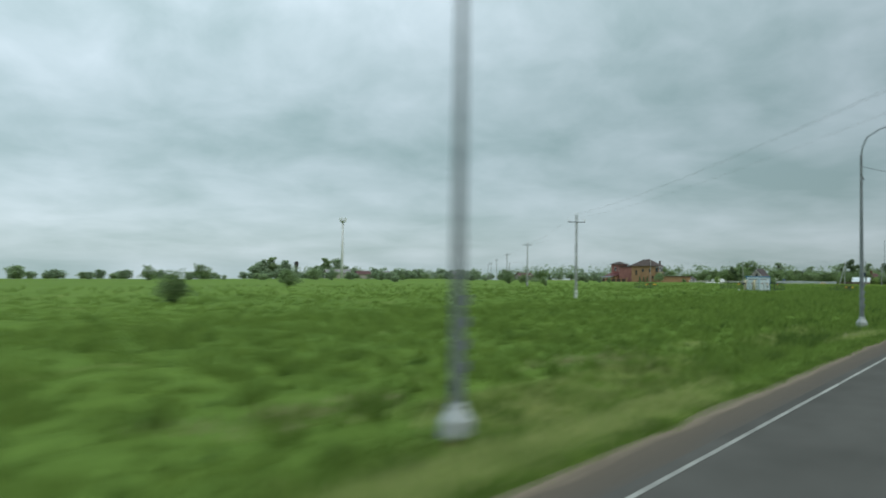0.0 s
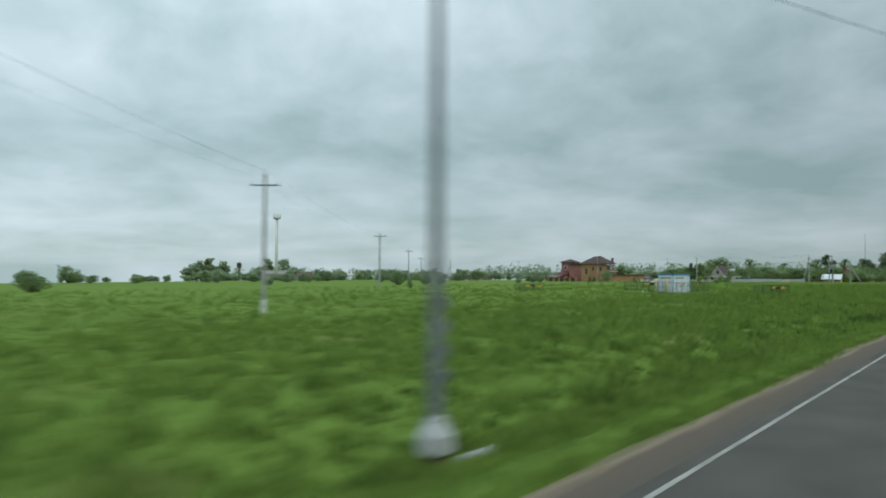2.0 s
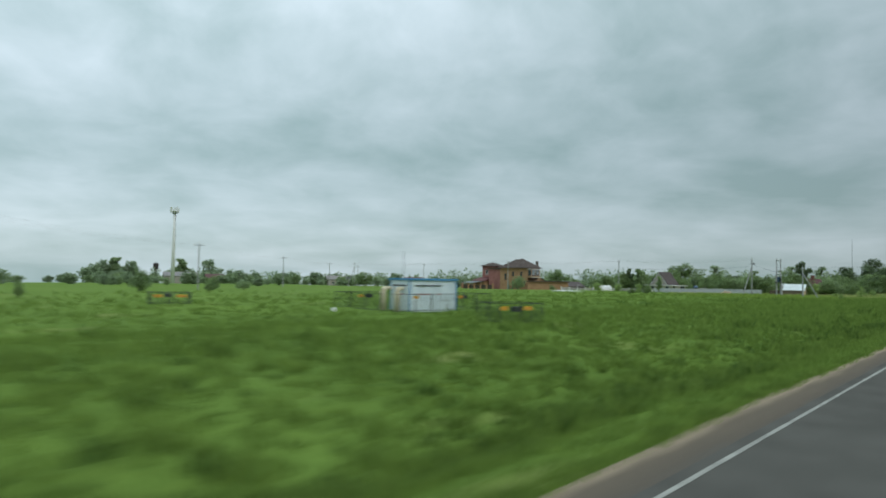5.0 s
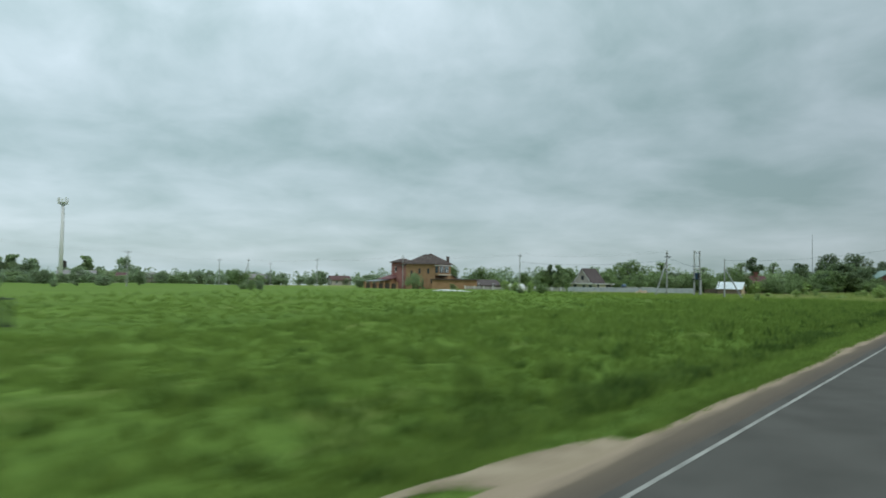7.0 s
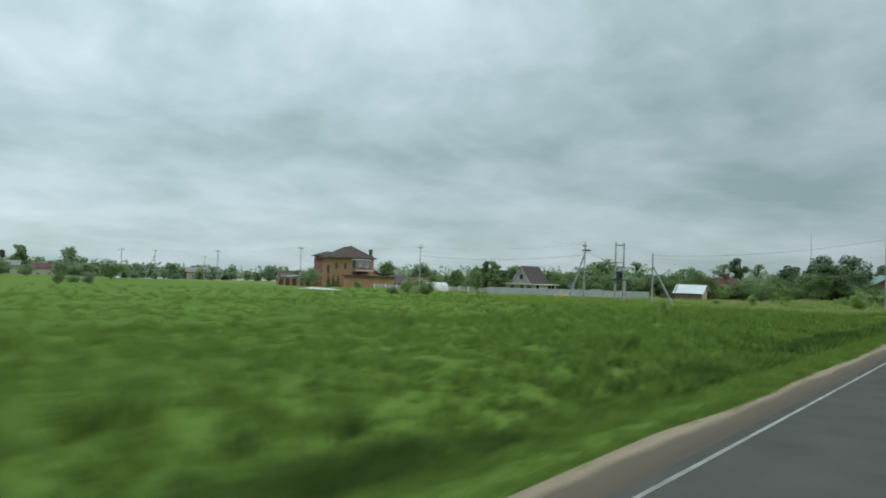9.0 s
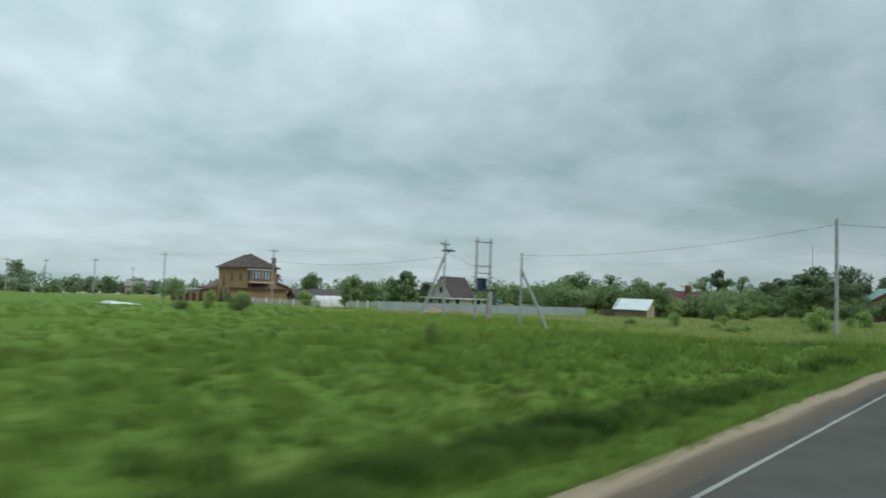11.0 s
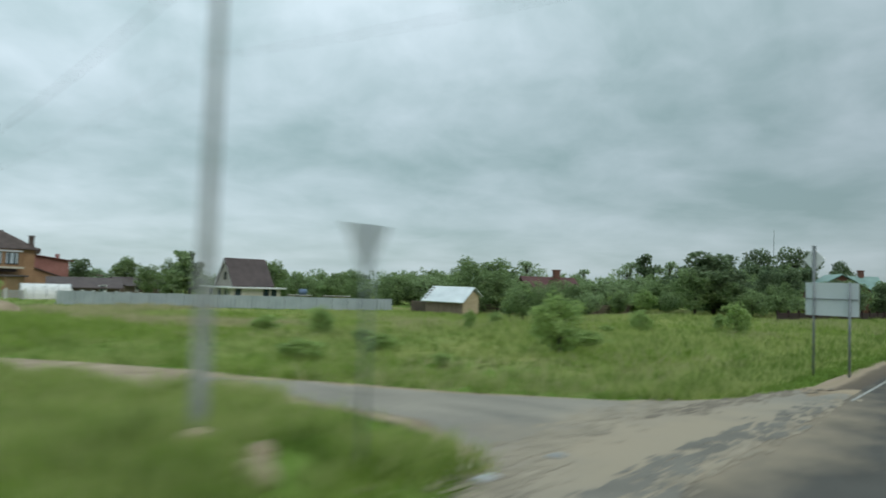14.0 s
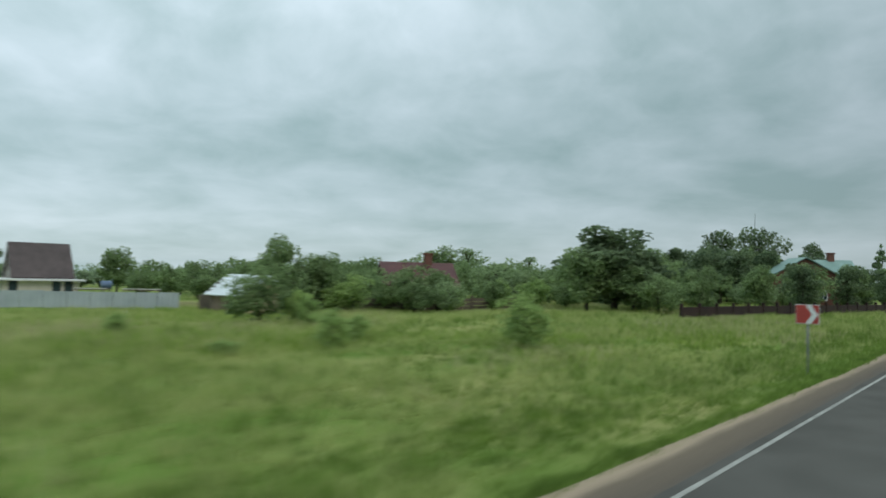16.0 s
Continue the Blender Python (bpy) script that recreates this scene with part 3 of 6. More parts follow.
drift("brown_grit", "brown washed-out grit at the corner of the side road", 84, 260, [(292.2, 6.9), (295.0, 6.6), (298.4, 5.9), (300.5, 5.2)], (0.4, 0.26), (0.02, 0.14), M_dampsoil)
drift("brown_grit", "brown grit beside the grass at the mouth of the side road", 85, 140, [(282.6, 5.1), (283.8, 5.9), (285.2, 6.6)], (0.25, 0.24), (0.02, 0.12), M_dampsoil)


# ---- plants ----
def leaf_cloud(rs, blobs, n, size, droop=0.0):
    """n leaf sprays over the shells of ellipsoid blobs (x, y, z, rx, ry, rz): small bent quads at all angles."""
    b = np.array(blobs, float)
    w = b[:, 3] * b[:, 4] + b[:, 4] * b[:, 5] + b[:, 3] * b[:, 5]
    pick = rs.choice(len(b), n, p=w / w.sum())
    d = rs.normal(size=(n, 3))
    d /= np.linalg.norm(d, axis=1)[:, None]
    r = 1 - np.abs(rs.normal(0, 0.2, n))
    r = np.clip(r, 0.25, 1.12)
    c = b[pick, :3] + d * b[pick, 3:] * r[:, None]
    a = 0.7 * rs.normal(size=(n, 3)) + d * 0.35 + np.array((0, 0, 0.55))
    a /= np.linalg.norm(a, axis=1)[:, None]
    u = np.cross(a, rs.normal(size=(n, 3)))
    u /= np.linalg.norm(u, axis=1)[:, None]
    v = np.cross(a, u)
    s = size * rs.uniform(0.55, 1.35, n)[:, None]
    bend = a * s * rs.uniform(-0.25, 0.25, n)[:, None]
    p = np.stack([c - u * s, c + v * s * 0.55 + bend, c + u * s, c - v * s * 0.55 + bend], 1).reshape(-1, 3)
    return p, np.arange(4 * n).reshape(-1, 4)


def make_tree(name, label, h, spread, bare, seed, leaf, n, size, loose=1.0, conifer=False, group=""):
    """A tapered trunk, limbs, and a crown of many sprays round the limbs' ends."""
    rs = np.random.RandomState(seed)
    ob = thing(name, Matrix(), label, "tree" if h > 3.4 else "bush", group)
    wood = Shape()
    lean = rs.normal(0, 0.03 * h, 2)
    top = np.array([lean[0], lean[1], h * 0.9])
    r0 = 0.022 * h + 0.03
    ks = np.linspace(0, 1, 6)
    wood.tube([(top[0] * k ** 1.5 + rs.normal(0, 0.01 * h) * k, top[1] * k ** 1.5, -0.15 + (top[2] + 0.15) * k) for k in ks], [r0 * (1 - 0.85 * k) for k in ks], 6)
    blobs = []
    if conifer:
        m = 9
        for i in range(m):
            k = i / (m - 1)
            z = h * (bare + (0.97 - bare) * k)
            rr = spread * (1 - k) ** 0.8 + 0.12 * h * 0.1
            for j in range(3):
                a = rs.uniform(0, 6.28)
                blobs.append((rr * 0.45 * math.cos(a), rr * 0.45 * math.sin(a), z, rr * 0.62, rr * 0.62, h * 0.055))
    else:
        limbs = int(7 + 5 * loose)
        for i in range(limbs):
            k = rs.uniform(bare, 0.95)
            a = i * 2.4 + rs.uniform(-0.4, 0.4)
            prof = math.sin(math.pi * min(1.0, max(0.06, (k - bare * 0.75) / (1.06 - bare * 0.75)))) ** 0.6
            rr = spread * prof * rs.uniform(0.55, 1.0)
            z0 = h * (bare * 0.7 + (k - bare) * 0.75)
            e = np.array([rr * math.cos(a) * 0.75, rr * math.sin(a) * 0.75, h * k])
            s = np.array([top[0] * z0 / h, top[1] * z0 / h, z0])
            mid = s * 0.5 + e * 0.5 + np.array([0, 0, 0.03 * h])
            wood.tube([s, mid, e], [r0 * 0.4, r0 * 0.28, r0 * 0.1], 5)
            q = spread * rs.uniform(0.28, 0.46)
            blobs.append((*e, q, q * rs.uniform(0.8, 1.1), q * rs.uniform(0.75, 1.1)))
            for _ in range(2):
                o = rs.normal(0, spread * 0.22, 3)
                q2 = q * rs.uniform(0.4, 0.75)
                blobs.append((e[0] + o[0], e[1] + o[1], e[2] + o[2] * 0.6, q2, q2, q2 * 0.9))
        for k in np.linspace(bare + 0.08, 0.9, 6):
            prof = math.sin(math.pi * min(1.0, max(0.06, (k - bare * 0.75) / (1.06 - bare * 0.75)))) ** 0.6
            q = spread * prof * (0.62 if loose < 1.3 else 0.46) / loose ** 0.5
            blobs.append((top[0] * k + rs.normal(0, 0.1 * spread), top[1] * k + rs.normal(0, 0.1 * spread), h * k, q, q, max(q * 0.8, h * 0.09)))
        blobs.append((top[0], top[1], h * 0.92, spread * 0.3, spread * 0.3, h * 0.07))
    part("trunk", wood, M_bark, ob, smooth=True)
    v, f = leaf_cloud(rs, blobs, n, size)
    v[:, 2] = np.maximum(v[:, 2], 0.02 + 0.1 * rs.rand(len(v)))
    part("crown", raw_mesh("crown", v, f, leaf), leaf, ob)
    ob["h"] = h
    return ob


PROTO = {}


def proto(key, *a, **k):
    PROTO[key] = [make_tree(*a, **k), False]


proto("round", "broadleaf_tree", "leafy green broadleaf tree with a rounded crown", 7.0, 2.9, 0.22, 11, M_leaf, 3200, 0.213)
proto("round2", "broadleaf_tree", "leafy green broadleaf tree with an uneven crown", 7.0, 3.2, 0.18, 12, M_leaf, 3200, 0.220, 1.6)
proto("dark", "broadleaf_tree", "dark green broadleaf tree with a dense crown", 9.0, 3.4, 0.2, 13, M_leaf_dark, 3840, 0.236, 1.2)
proto("poplar", "broadleaf_tree", "tall narrow dark green tree with a ragged crown", 10.0, 2.3, 0.18, 14, M_leaf_dark, 3520, 0.228, 1.4)
proto("ragged", "broadleaf_tree", "tall dark green tree with a broken ragged crown", 12.0, 3.6, 0.22, 22, M_leaf_dark, 3600, 0.25, 2.3)
proto("birch", "birch_tree", "tall airy tree with thin grey-green foliage", 10.0, 2.6, 0.35, 15, M_leaf_grey, 2400, 0.182, 1.8)
proto("light", "apple_tree", "low spreading green fruit tree", 4.5, 2.6, 0.15, 16, M_leaf, 3040, 0.160, 1.3)
proto("spruce", "spruce_tree", "dark green spruce with a pointed crown", 9.0, 2.0, 0.08, 17, M_needle, 4160, 0.190, conifer=True)
proto("bush", "bush", "leafy green bush standing in the meadow", 2.4, 1.5, 0.05, 18, M_leaf, 2400, 0.1, 1.0)
proto("bushlight", "bush", "light green bush with upright shoots", 2.4, 1.3, 0.05, 19, M_leaf_light, 2200, 0.1, 1.2)
proto("willow", "willow_bush", "grey-green willow bush with loose shoots", 2.6, 1.6, 0.04, 20, M_leaf_grey, 2400, 0.1, 1.6)
# broadleaf kinds for the distance: leaf colour paled and greyed in place of haze
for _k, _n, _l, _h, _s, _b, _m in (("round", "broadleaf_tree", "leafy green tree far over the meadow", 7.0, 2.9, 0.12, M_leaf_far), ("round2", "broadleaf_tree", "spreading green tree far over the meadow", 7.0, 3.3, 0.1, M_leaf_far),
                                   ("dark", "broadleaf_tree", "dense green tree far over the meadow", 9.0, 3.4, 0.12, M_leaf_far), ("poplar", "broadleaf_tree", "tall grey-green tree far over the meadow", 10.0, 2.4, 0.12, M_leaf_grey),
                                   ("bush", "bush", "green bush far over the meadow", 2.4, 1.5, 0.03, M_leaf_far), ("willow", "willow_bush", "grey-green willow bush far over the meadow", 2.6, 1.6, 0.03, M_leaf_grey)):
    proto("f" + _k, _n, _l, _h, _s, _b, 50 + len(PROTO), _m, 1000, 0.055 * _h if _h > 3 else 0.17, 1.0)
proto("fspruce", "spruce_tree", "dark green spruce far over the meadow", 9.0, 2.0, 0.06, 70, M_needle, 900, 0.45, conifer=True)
turns = random.Random(4)


def plant(key, x, y, top=None, wide=1.0, h=None, group="", sink=0.0):
    """A tree of that kind with its crown's top at the height top, or h metres high."""
    ob, used = PROTO[key]
    z = on(x, y) - sink
    h = h if h is not None else top - z
    s = h / ob["h"]
    m = pose(x, y, z, 0, 0, turns.uniform(0, 360))
    if used:
        ob = copy_thing(ob, m)
    else:
        ob.matrix_basis = m
        PROTO[key][1] = True
    ob.scale = (s * wide, s * wide * turns.uniform(0.9, 1.1), s)
    if group:
        ob["group"] = group
    return ob


# meadow bushes that stand alone
for key, x, y, top, wide in (("bush", 82.9, 108.4, 2.3, 1.7), ("bush", 32.2, 58.8, 2.25, 1.2), ("bush", 137, 230, 3.4, 1.3), ("bush", 104.7, 206.8, 2.7, 1.1),
                             ("bushlight", 281, 83.8, 1.6, 1.3), ("bushlight", 304.9, 17.0, 2.3, 1.15), ("bushlight", 325.9, 22.3, 1.25, 1.15), ("bushlight", 333.2, 17.6, 1.95, 1.0),
                             ("bushlight", 336.0, 20.0, 1.0, 1.0), ("bushlight", 308.7, 17.7, 0.6, 2.6), ("bushlight", 302.3, 31.0, 1.2, 1.1), ("bushlight", 302.6, 36.5, 0.5, 2.0), ("bushlight", 298.5, 22.5, 0.45, 2.4), ("bushlight", 293.8, 22.0, 0.45, 2.6), ("bushlight", 301.0, 26.0, 0.4, 2.2), ("bushlight", 296.7, 17.2, 0.2, 2.0), ("bushlight", 329.1, 24.2, 0.9, 1.1), ("bushlight", 333.5, 33.0, 1.3, 1.0), ("bushlight", 314.5, 29.8, 1.0, 0.8), ("bushlight", 322.0, 33.0, 0.7, 1.2), ("bushlight", 321.4, 22.8, 0.3, 2.2)):
    plant(key, x, y, top, wide, group="bushes in the meadow")
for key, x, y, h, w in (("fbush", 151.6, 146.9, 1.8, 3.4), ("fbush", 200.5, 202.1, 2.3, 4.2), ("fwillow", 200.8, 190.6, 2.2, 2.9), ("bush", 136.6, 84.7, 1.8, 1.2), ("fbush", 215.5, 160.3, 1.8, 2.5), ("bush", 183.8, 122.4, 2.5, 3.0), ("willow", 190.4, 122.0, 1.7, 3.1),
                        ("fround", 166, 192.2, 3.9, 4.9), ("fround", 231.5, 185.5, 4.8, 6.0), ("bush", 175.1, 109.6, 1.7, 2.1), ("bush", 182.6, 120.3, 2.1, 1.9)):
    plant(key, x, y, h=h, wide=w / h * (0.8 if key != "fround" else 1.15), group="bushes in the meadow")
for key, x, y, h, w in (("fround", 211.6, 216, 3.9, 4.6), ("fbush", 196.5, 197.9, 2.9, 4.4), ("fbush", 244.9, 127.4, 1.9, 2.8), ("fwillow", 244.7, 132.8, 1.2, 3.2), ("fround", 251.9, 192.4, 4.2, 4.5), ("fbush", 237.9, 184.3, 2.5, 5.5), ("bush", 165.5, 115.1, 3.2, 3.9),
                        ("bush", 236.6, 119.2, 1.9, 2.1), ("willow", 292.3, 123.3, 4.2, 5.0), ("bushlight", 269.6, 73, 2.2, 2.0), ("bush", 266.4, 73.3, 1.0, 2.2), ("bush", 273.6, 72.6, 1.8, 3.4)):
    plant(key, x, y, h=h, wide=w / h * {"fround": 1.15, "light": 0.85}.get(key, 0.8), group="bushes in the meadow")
plant("fpoplar", 295.3, 78.4, 4.0, 0.95, group="trees round the houses")
plant("bushlight", 308.1, 103.9, 1.7, 1.2, group="trees round the houses")
plant("fpoplar", 333.6, 101.5, 6.7, 1.15, group="trees round the houses")
plant("round", 334.5, 114.3, 4.1, 1.1, group="trees round the houses")
plant("bush", 299.2, 115.2, h=1.5, wide=1.35, group="bushes in the meadow")
plant("bushlight", 256.3, 26.9, h=1.35, wide=0.75, group="bushes in the meadow")
# the bushy crest of the field
rc = random.Random(21)
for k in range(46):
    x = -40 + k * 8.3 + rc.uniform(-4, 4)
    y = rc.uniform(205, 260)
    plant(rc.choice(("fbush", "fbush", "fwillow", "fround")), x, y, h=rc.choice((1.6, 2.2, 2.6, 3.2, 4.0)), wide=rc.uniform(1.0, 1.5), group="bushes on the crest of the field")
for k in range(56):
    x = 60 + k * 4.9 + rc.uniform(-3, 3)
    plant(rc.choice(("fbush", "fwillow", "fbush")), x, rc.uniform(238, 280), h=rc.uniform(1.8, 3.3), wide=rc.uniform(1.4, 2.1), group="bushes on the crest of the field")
# far copse by the water tower and mast
for key, x, y, top, wide in (("fdark", 283, 405, 6.0, 1.4), ("fdark", 289, 410, 8.5, 1.2), ("fpoplar", 296, 408, 10.5, 1.4), ("fdark", 301, 400, 8.0, 1.1), ("fpoplar", 306, 405, 8.5, 0.8), ("fdark", 326, 392, 5.0, 1.5),
                             ("fpoplar", 323, 381, 10.4, 1.3), ("fdark", 338, 396, 4.6, 1.3), ("fround2", 359.6, 411, 9.6, 1.25), ("fdark", 277, 400, 4.0, 1.4), ("fspruce", 310, 410, 7.5, 1.0)):
    plant(key, x, y, top, wide, group="far copse")
# undergrowth of the copse
for k in range(16):
    plant(rc.choice(("fbush", "fwillow", "fround")), rc.uniform(276, 350), rc.uniform(372, 392), top=rc.uniform(0.5, 3.4), wide=rc.uniform(1.2, 1.9), group="far copse")
# a belt of far woods closes the view
rw = np.random.RandomState(77)
bx = np.interp(np.linspace(0, 1, 170), (0, 0.25, 0.5, 0.75, 1), (310, 430, 525, 600, 650))
by = np.interp(np.linspace(0, 1, 170), (0, 0.25, 0.5, 0.75, 1), (440, 390, 310, 210, 40))
blobs = []
for x, y in zip(bx + rw.normal(0, 9, 170), by + rw.normal(0, 9, 170)):
    top = rw.uniform(2.0, 5.0) + 0.02 * (x - 310) * (y < 330)
    z0 = on(x, y)
    for k in range(3):
        blobs.append((x + rw.normal(0, 2.5), y + rw.normal(0, 2.5), z0 + (top - z0) * (0.3 + 0.27 * k), 4.2 - 0.9 * k, 4.2 - 0.9 * k, (top - z0) * 0.24))
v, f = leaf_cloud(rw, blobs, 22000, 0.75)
# the woods take the leaf colour that carries the haze
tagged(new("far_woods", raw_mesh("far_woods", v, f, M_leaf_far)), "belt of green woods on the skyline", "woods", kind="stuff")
# low far trees towards the settlement
for k in range(70):
    a = k / 69
    x, y = 325 + 160 * a + rc.uniform(-12, 12), 352 - 175 * a + rc.uniform(-22, 22)
    plant(rc.choice(("fround", "fround2", "fbush", "fspruce", "fwillow", "fdark")), x, y, top=rc.uniform(1.0, 3.8), wide=rc.uniform(1.3, 1.9), group="low trees behind the meadow")
for k in range(26):
    plant(rc.choice(("fround", "fround2", "fdark", "fround")), 336 + k * 4.6 + rc.uniform(-2, 2), 186 - k * 0.8 + rc.uniform(-7, 7), top=rc.uniform(1.2, 3.2), wide=rc.uniform(1.6, 2.2), group="low trees behind the meadow")
# trees round the houses
for key, x, y, top, wide in (("dark", 344, 165, 5.6, 1.3), ("round", 350, 155, 6.2, 1.2), ("round2", 362, 150, 6.0, 1.3), ("poplar", 338.4, 107.5, 7.1, 1.25), ("round2", 335.8, 108.5, 5.0, 1.0),
                             ("round", 358.2, 111.6, 5.9, 1.1), ("dark", 346, 108, 4.5, 1.3), ("round2", 349.1, 56.4, 6.0, 1.05), ("round", 352.5, 54.5, 4.6, 1.1), ("dark", 372.6, 32.8, 8.1, 1.75), ("round", 369.0, 34.0, 5.6, 1.5), ("dark", 376.5, 31.2, 5.8, 1.5), ("round2", 372.0, 30.5, 4.4, 1.6), ("round2", 381, 33, 6.5, 1.1),
                             ("poplar", 453.5, 77.3, 13.0, 1.25), ("birch", 453.9, 83.0, 10.7, 1.5), ("birch", 446.1, 68.7, 10.5, 1.4), ("ragged", 457.8, 51.5, 14.4, 1.05), ("ragged", 449.6, 40.1, 14.2, 1.15), ("birch", 459.8, 100.6, 8.7, 1.5)):
    plant(key, x, y, top, wide, group="trees round the houses")
for key, x, y, top, wide in (("round2", 468.6, 139.3, 11.1, 1.7), ("birch", 455.7, 117, 10.9, 1.7), ("dark", 466, 62, 10.2, 1.2), ("dark", 455, 46, 9.6, 1.2), ("ragged", 456.7, 33.0, 11.4, 0.8),
                             ("round2", 446, 40, 9.0, 1.3), ("spruce", 475, 24, 11.8, 1.2), ("light", 268, 168, 3.6, 1.3)):
    plant(key, x, y, top, wide, group="trees round the houses")
for key, x, y, top, wide in (("light", 333.4, 37.8, 3.2, 1.1), ("bushlight", 335.0, 36.0, 1.6, 1.0), ("light", 360, 50.5, 3.6, 1.3), ("round", 365, 50, 3.4, 1.3), ("round", 384, 22, 4.6, 1.2), ("dark", 391, 19.5, 4.8, 1.3), ("round2", 398, 20.5, 5.0, 1.2), ("dark", 404, 17.5, 5.2, 1.3),
                             ("round", 411, 18.0, 5.4, 1.2), ("dark", 418, 14.5, 5.0, 1.3), ("round2", 377, 25.5, 4.2, 1.3), ("light", 370, 27, 3.4, 1.2), ("dark", 408, 24, 5.6, 1.2), ("dark", 422, 18.5, 5.2, 1.3), ("dark", 395, 32, 6.6, 1.2), ("dark", 412, 33, 7.4, 1.2), ("poplar", 420, 38, 8.6, 1.3), ("dark", 430, 34, 8.2, 1.2), ("dark", 438, 45, 9.0, 1.3), ("poplar", 428, 48, 9.2, 1.4), ("dark", 440, 30, 8.0, 1.1), ("dark", 415, 52, 7.6, 1.3), ("round2", 400, 42, 6.8, 1.3)):
    plant(key, x, y, top, wide, group="garden trees")
# gardens: fruit trees and thickets behind the fence and towards the road
built = ((333, 350, 86, 108), (338, 350, 48, 66), (312, 328, 112, 172), (322, 352, 100, 116))
n = 0
while n < 120:
    x, y = rc.uniform(346, 452), rc.uniform(27, 150)
    if y < 60 - (x - 346) * 0.36 or any(a < x < b and c < y < d for a, b, c, d in built):
        continue
    if x < 362 and y > 60 and rc.random() < 0.5:
        continue
    n += 1
    plant(rc.choice(("light", "round", "round2", "dark", "bush", "willow", "light")), x, y, h=rc.uniform(3.4, 5.6) + 0.018 * (x - 346), wide=rc.uniform(1.0, 1.5), group="garden trees")
for k in range(26):
    x = 352 + k * 3.1 + rc.uniform(-1, 1)
    y = 50.0 - (x - 352) * 0.36 + rc.uniform(-2, 3)
    plant(rc.choice(("light", "bush", "willow", "round", "bushlight")), x, y, h=rc.uniform(2.0, 3.6), wide=rc.uniform(0.9, 1.4), group="thicket along the gardens")


# ---- street lamps, power lines, mast ----
def wire(points, r=0.014, sag=0.6, n=14):
    """A hanging cable from point to point."""
    s = Shape()
    for a, b in zip(points, points[1:]):
        a, b = Vector(a), Vector(b)
        s.tube([a.lerp(b, i / n) - Vector((0, 0, sag * 4 * (i / n) * (1 - i / n))) for i in range(n + 1)], [r] * (n + 1), 4)
    return s


M_rust = mottled("rusty_iron", (0.07, 0.045, 0.032), (0.15, 0.095, 0.065), 4.0, 0.9)


def street_lamp(x, y, label):
    z = on(x, y)
    ob = thing("street_lamp", pose(x, y, z), label, "street lamp", "lamps along the road")
    s = Shape().tube([(0, 0, -0.1), (0, 0, 0.62), (0, 0, 11.1 - z)], [0.15, 0.145, 0.075], 8)
    pole = part("pole", s, M_galv, ob)
    s = Shape().tube([(0, 0, 0.16), (0, 0, 0.2), (0, 0, 0.52), (0, 0, 0.76), (0, 0, 0.8), (0, 0, 0.88)], [0.3, 0.36, 0.36, 0.2, 0.2, 0.17], 6)
    part("foot_cover", s, M_palegrey, ob, "pale grey painted steel foot cover")
    part("footing", Shape().tube([(0, 0, -0.3), (0, 0, 0.24)], [0.27, 0.25], 8), M_rust, ob, "rusty brown foot")
    for k in range(4):
        b = 1.5 + 0.46 * k
        part("band", Shape().box(0.04, -0.16, b, 0.17, 0.13, b + 0.2), M_galv, pole, "pale worn band")
    arc = [(0, -0.0, 10.9 - z), (0, -0.08, 11.6 - z), (0.02, -0.35, 12.25 - z), (0.04, -1.05, 12.7 - z), (0.05, -2.0, 13.0 - z)]
    arm = part("arm", Shape().tube(arc, [0.045] * 5, 6), M_galv, ob, smooth=True)
    s = Shape().tube([(0.05, -1.9, 12.97 - z), (0.05, -2.1, 13.06 - z), (0.05, -2.5, 13.14 - z), (0.05, -2.75, 13.14 - z)], [0.06, 0.12, 0.15, 0.05], 8)
    head = part("lamp_head", s, M_galv, arm, "grey street lamp head")
    part("lens", Shape().box(-0.05, -2.65, 12.96 - z, 0.15, -2.2, 13.0 - z), M_white, head)
    part("bracket", Shape().beam((-0.1, 0, 9.75 - z), (0.3, -0.12, 9.4 - z), 0.05), M_darksteel, ob)
    part("slab", Shape().box(0.35, -0.65, -0.06, 1.35, -0.25, 0.1), M_concrete, ob, "pale concrete slab")
    return ob


street_lamp(11.2, 9.0, "grey steel street lamp with a pale foot cover")
street_lamp(53.98, 8.65, "grey steel street lamp holding a cable, pale foot cover")
single("cable", wire([(53.98, 8.65, 10.3), (97, -8.6, 10.6)], 0.011, 0.6), M_wire, "black cable hanging from a street lamp over the road", "cable")


def insulators(ob, xs, z):
    for x in xs:
        part("insulator", Shape().tube([(x, 0, z), (x, 0, z + 0.1), (x, 0, z + 0.22), (x, 0, z + 0.28)], [0.02, 0.06, 0.06, 0.03], 6), M_white, ob)


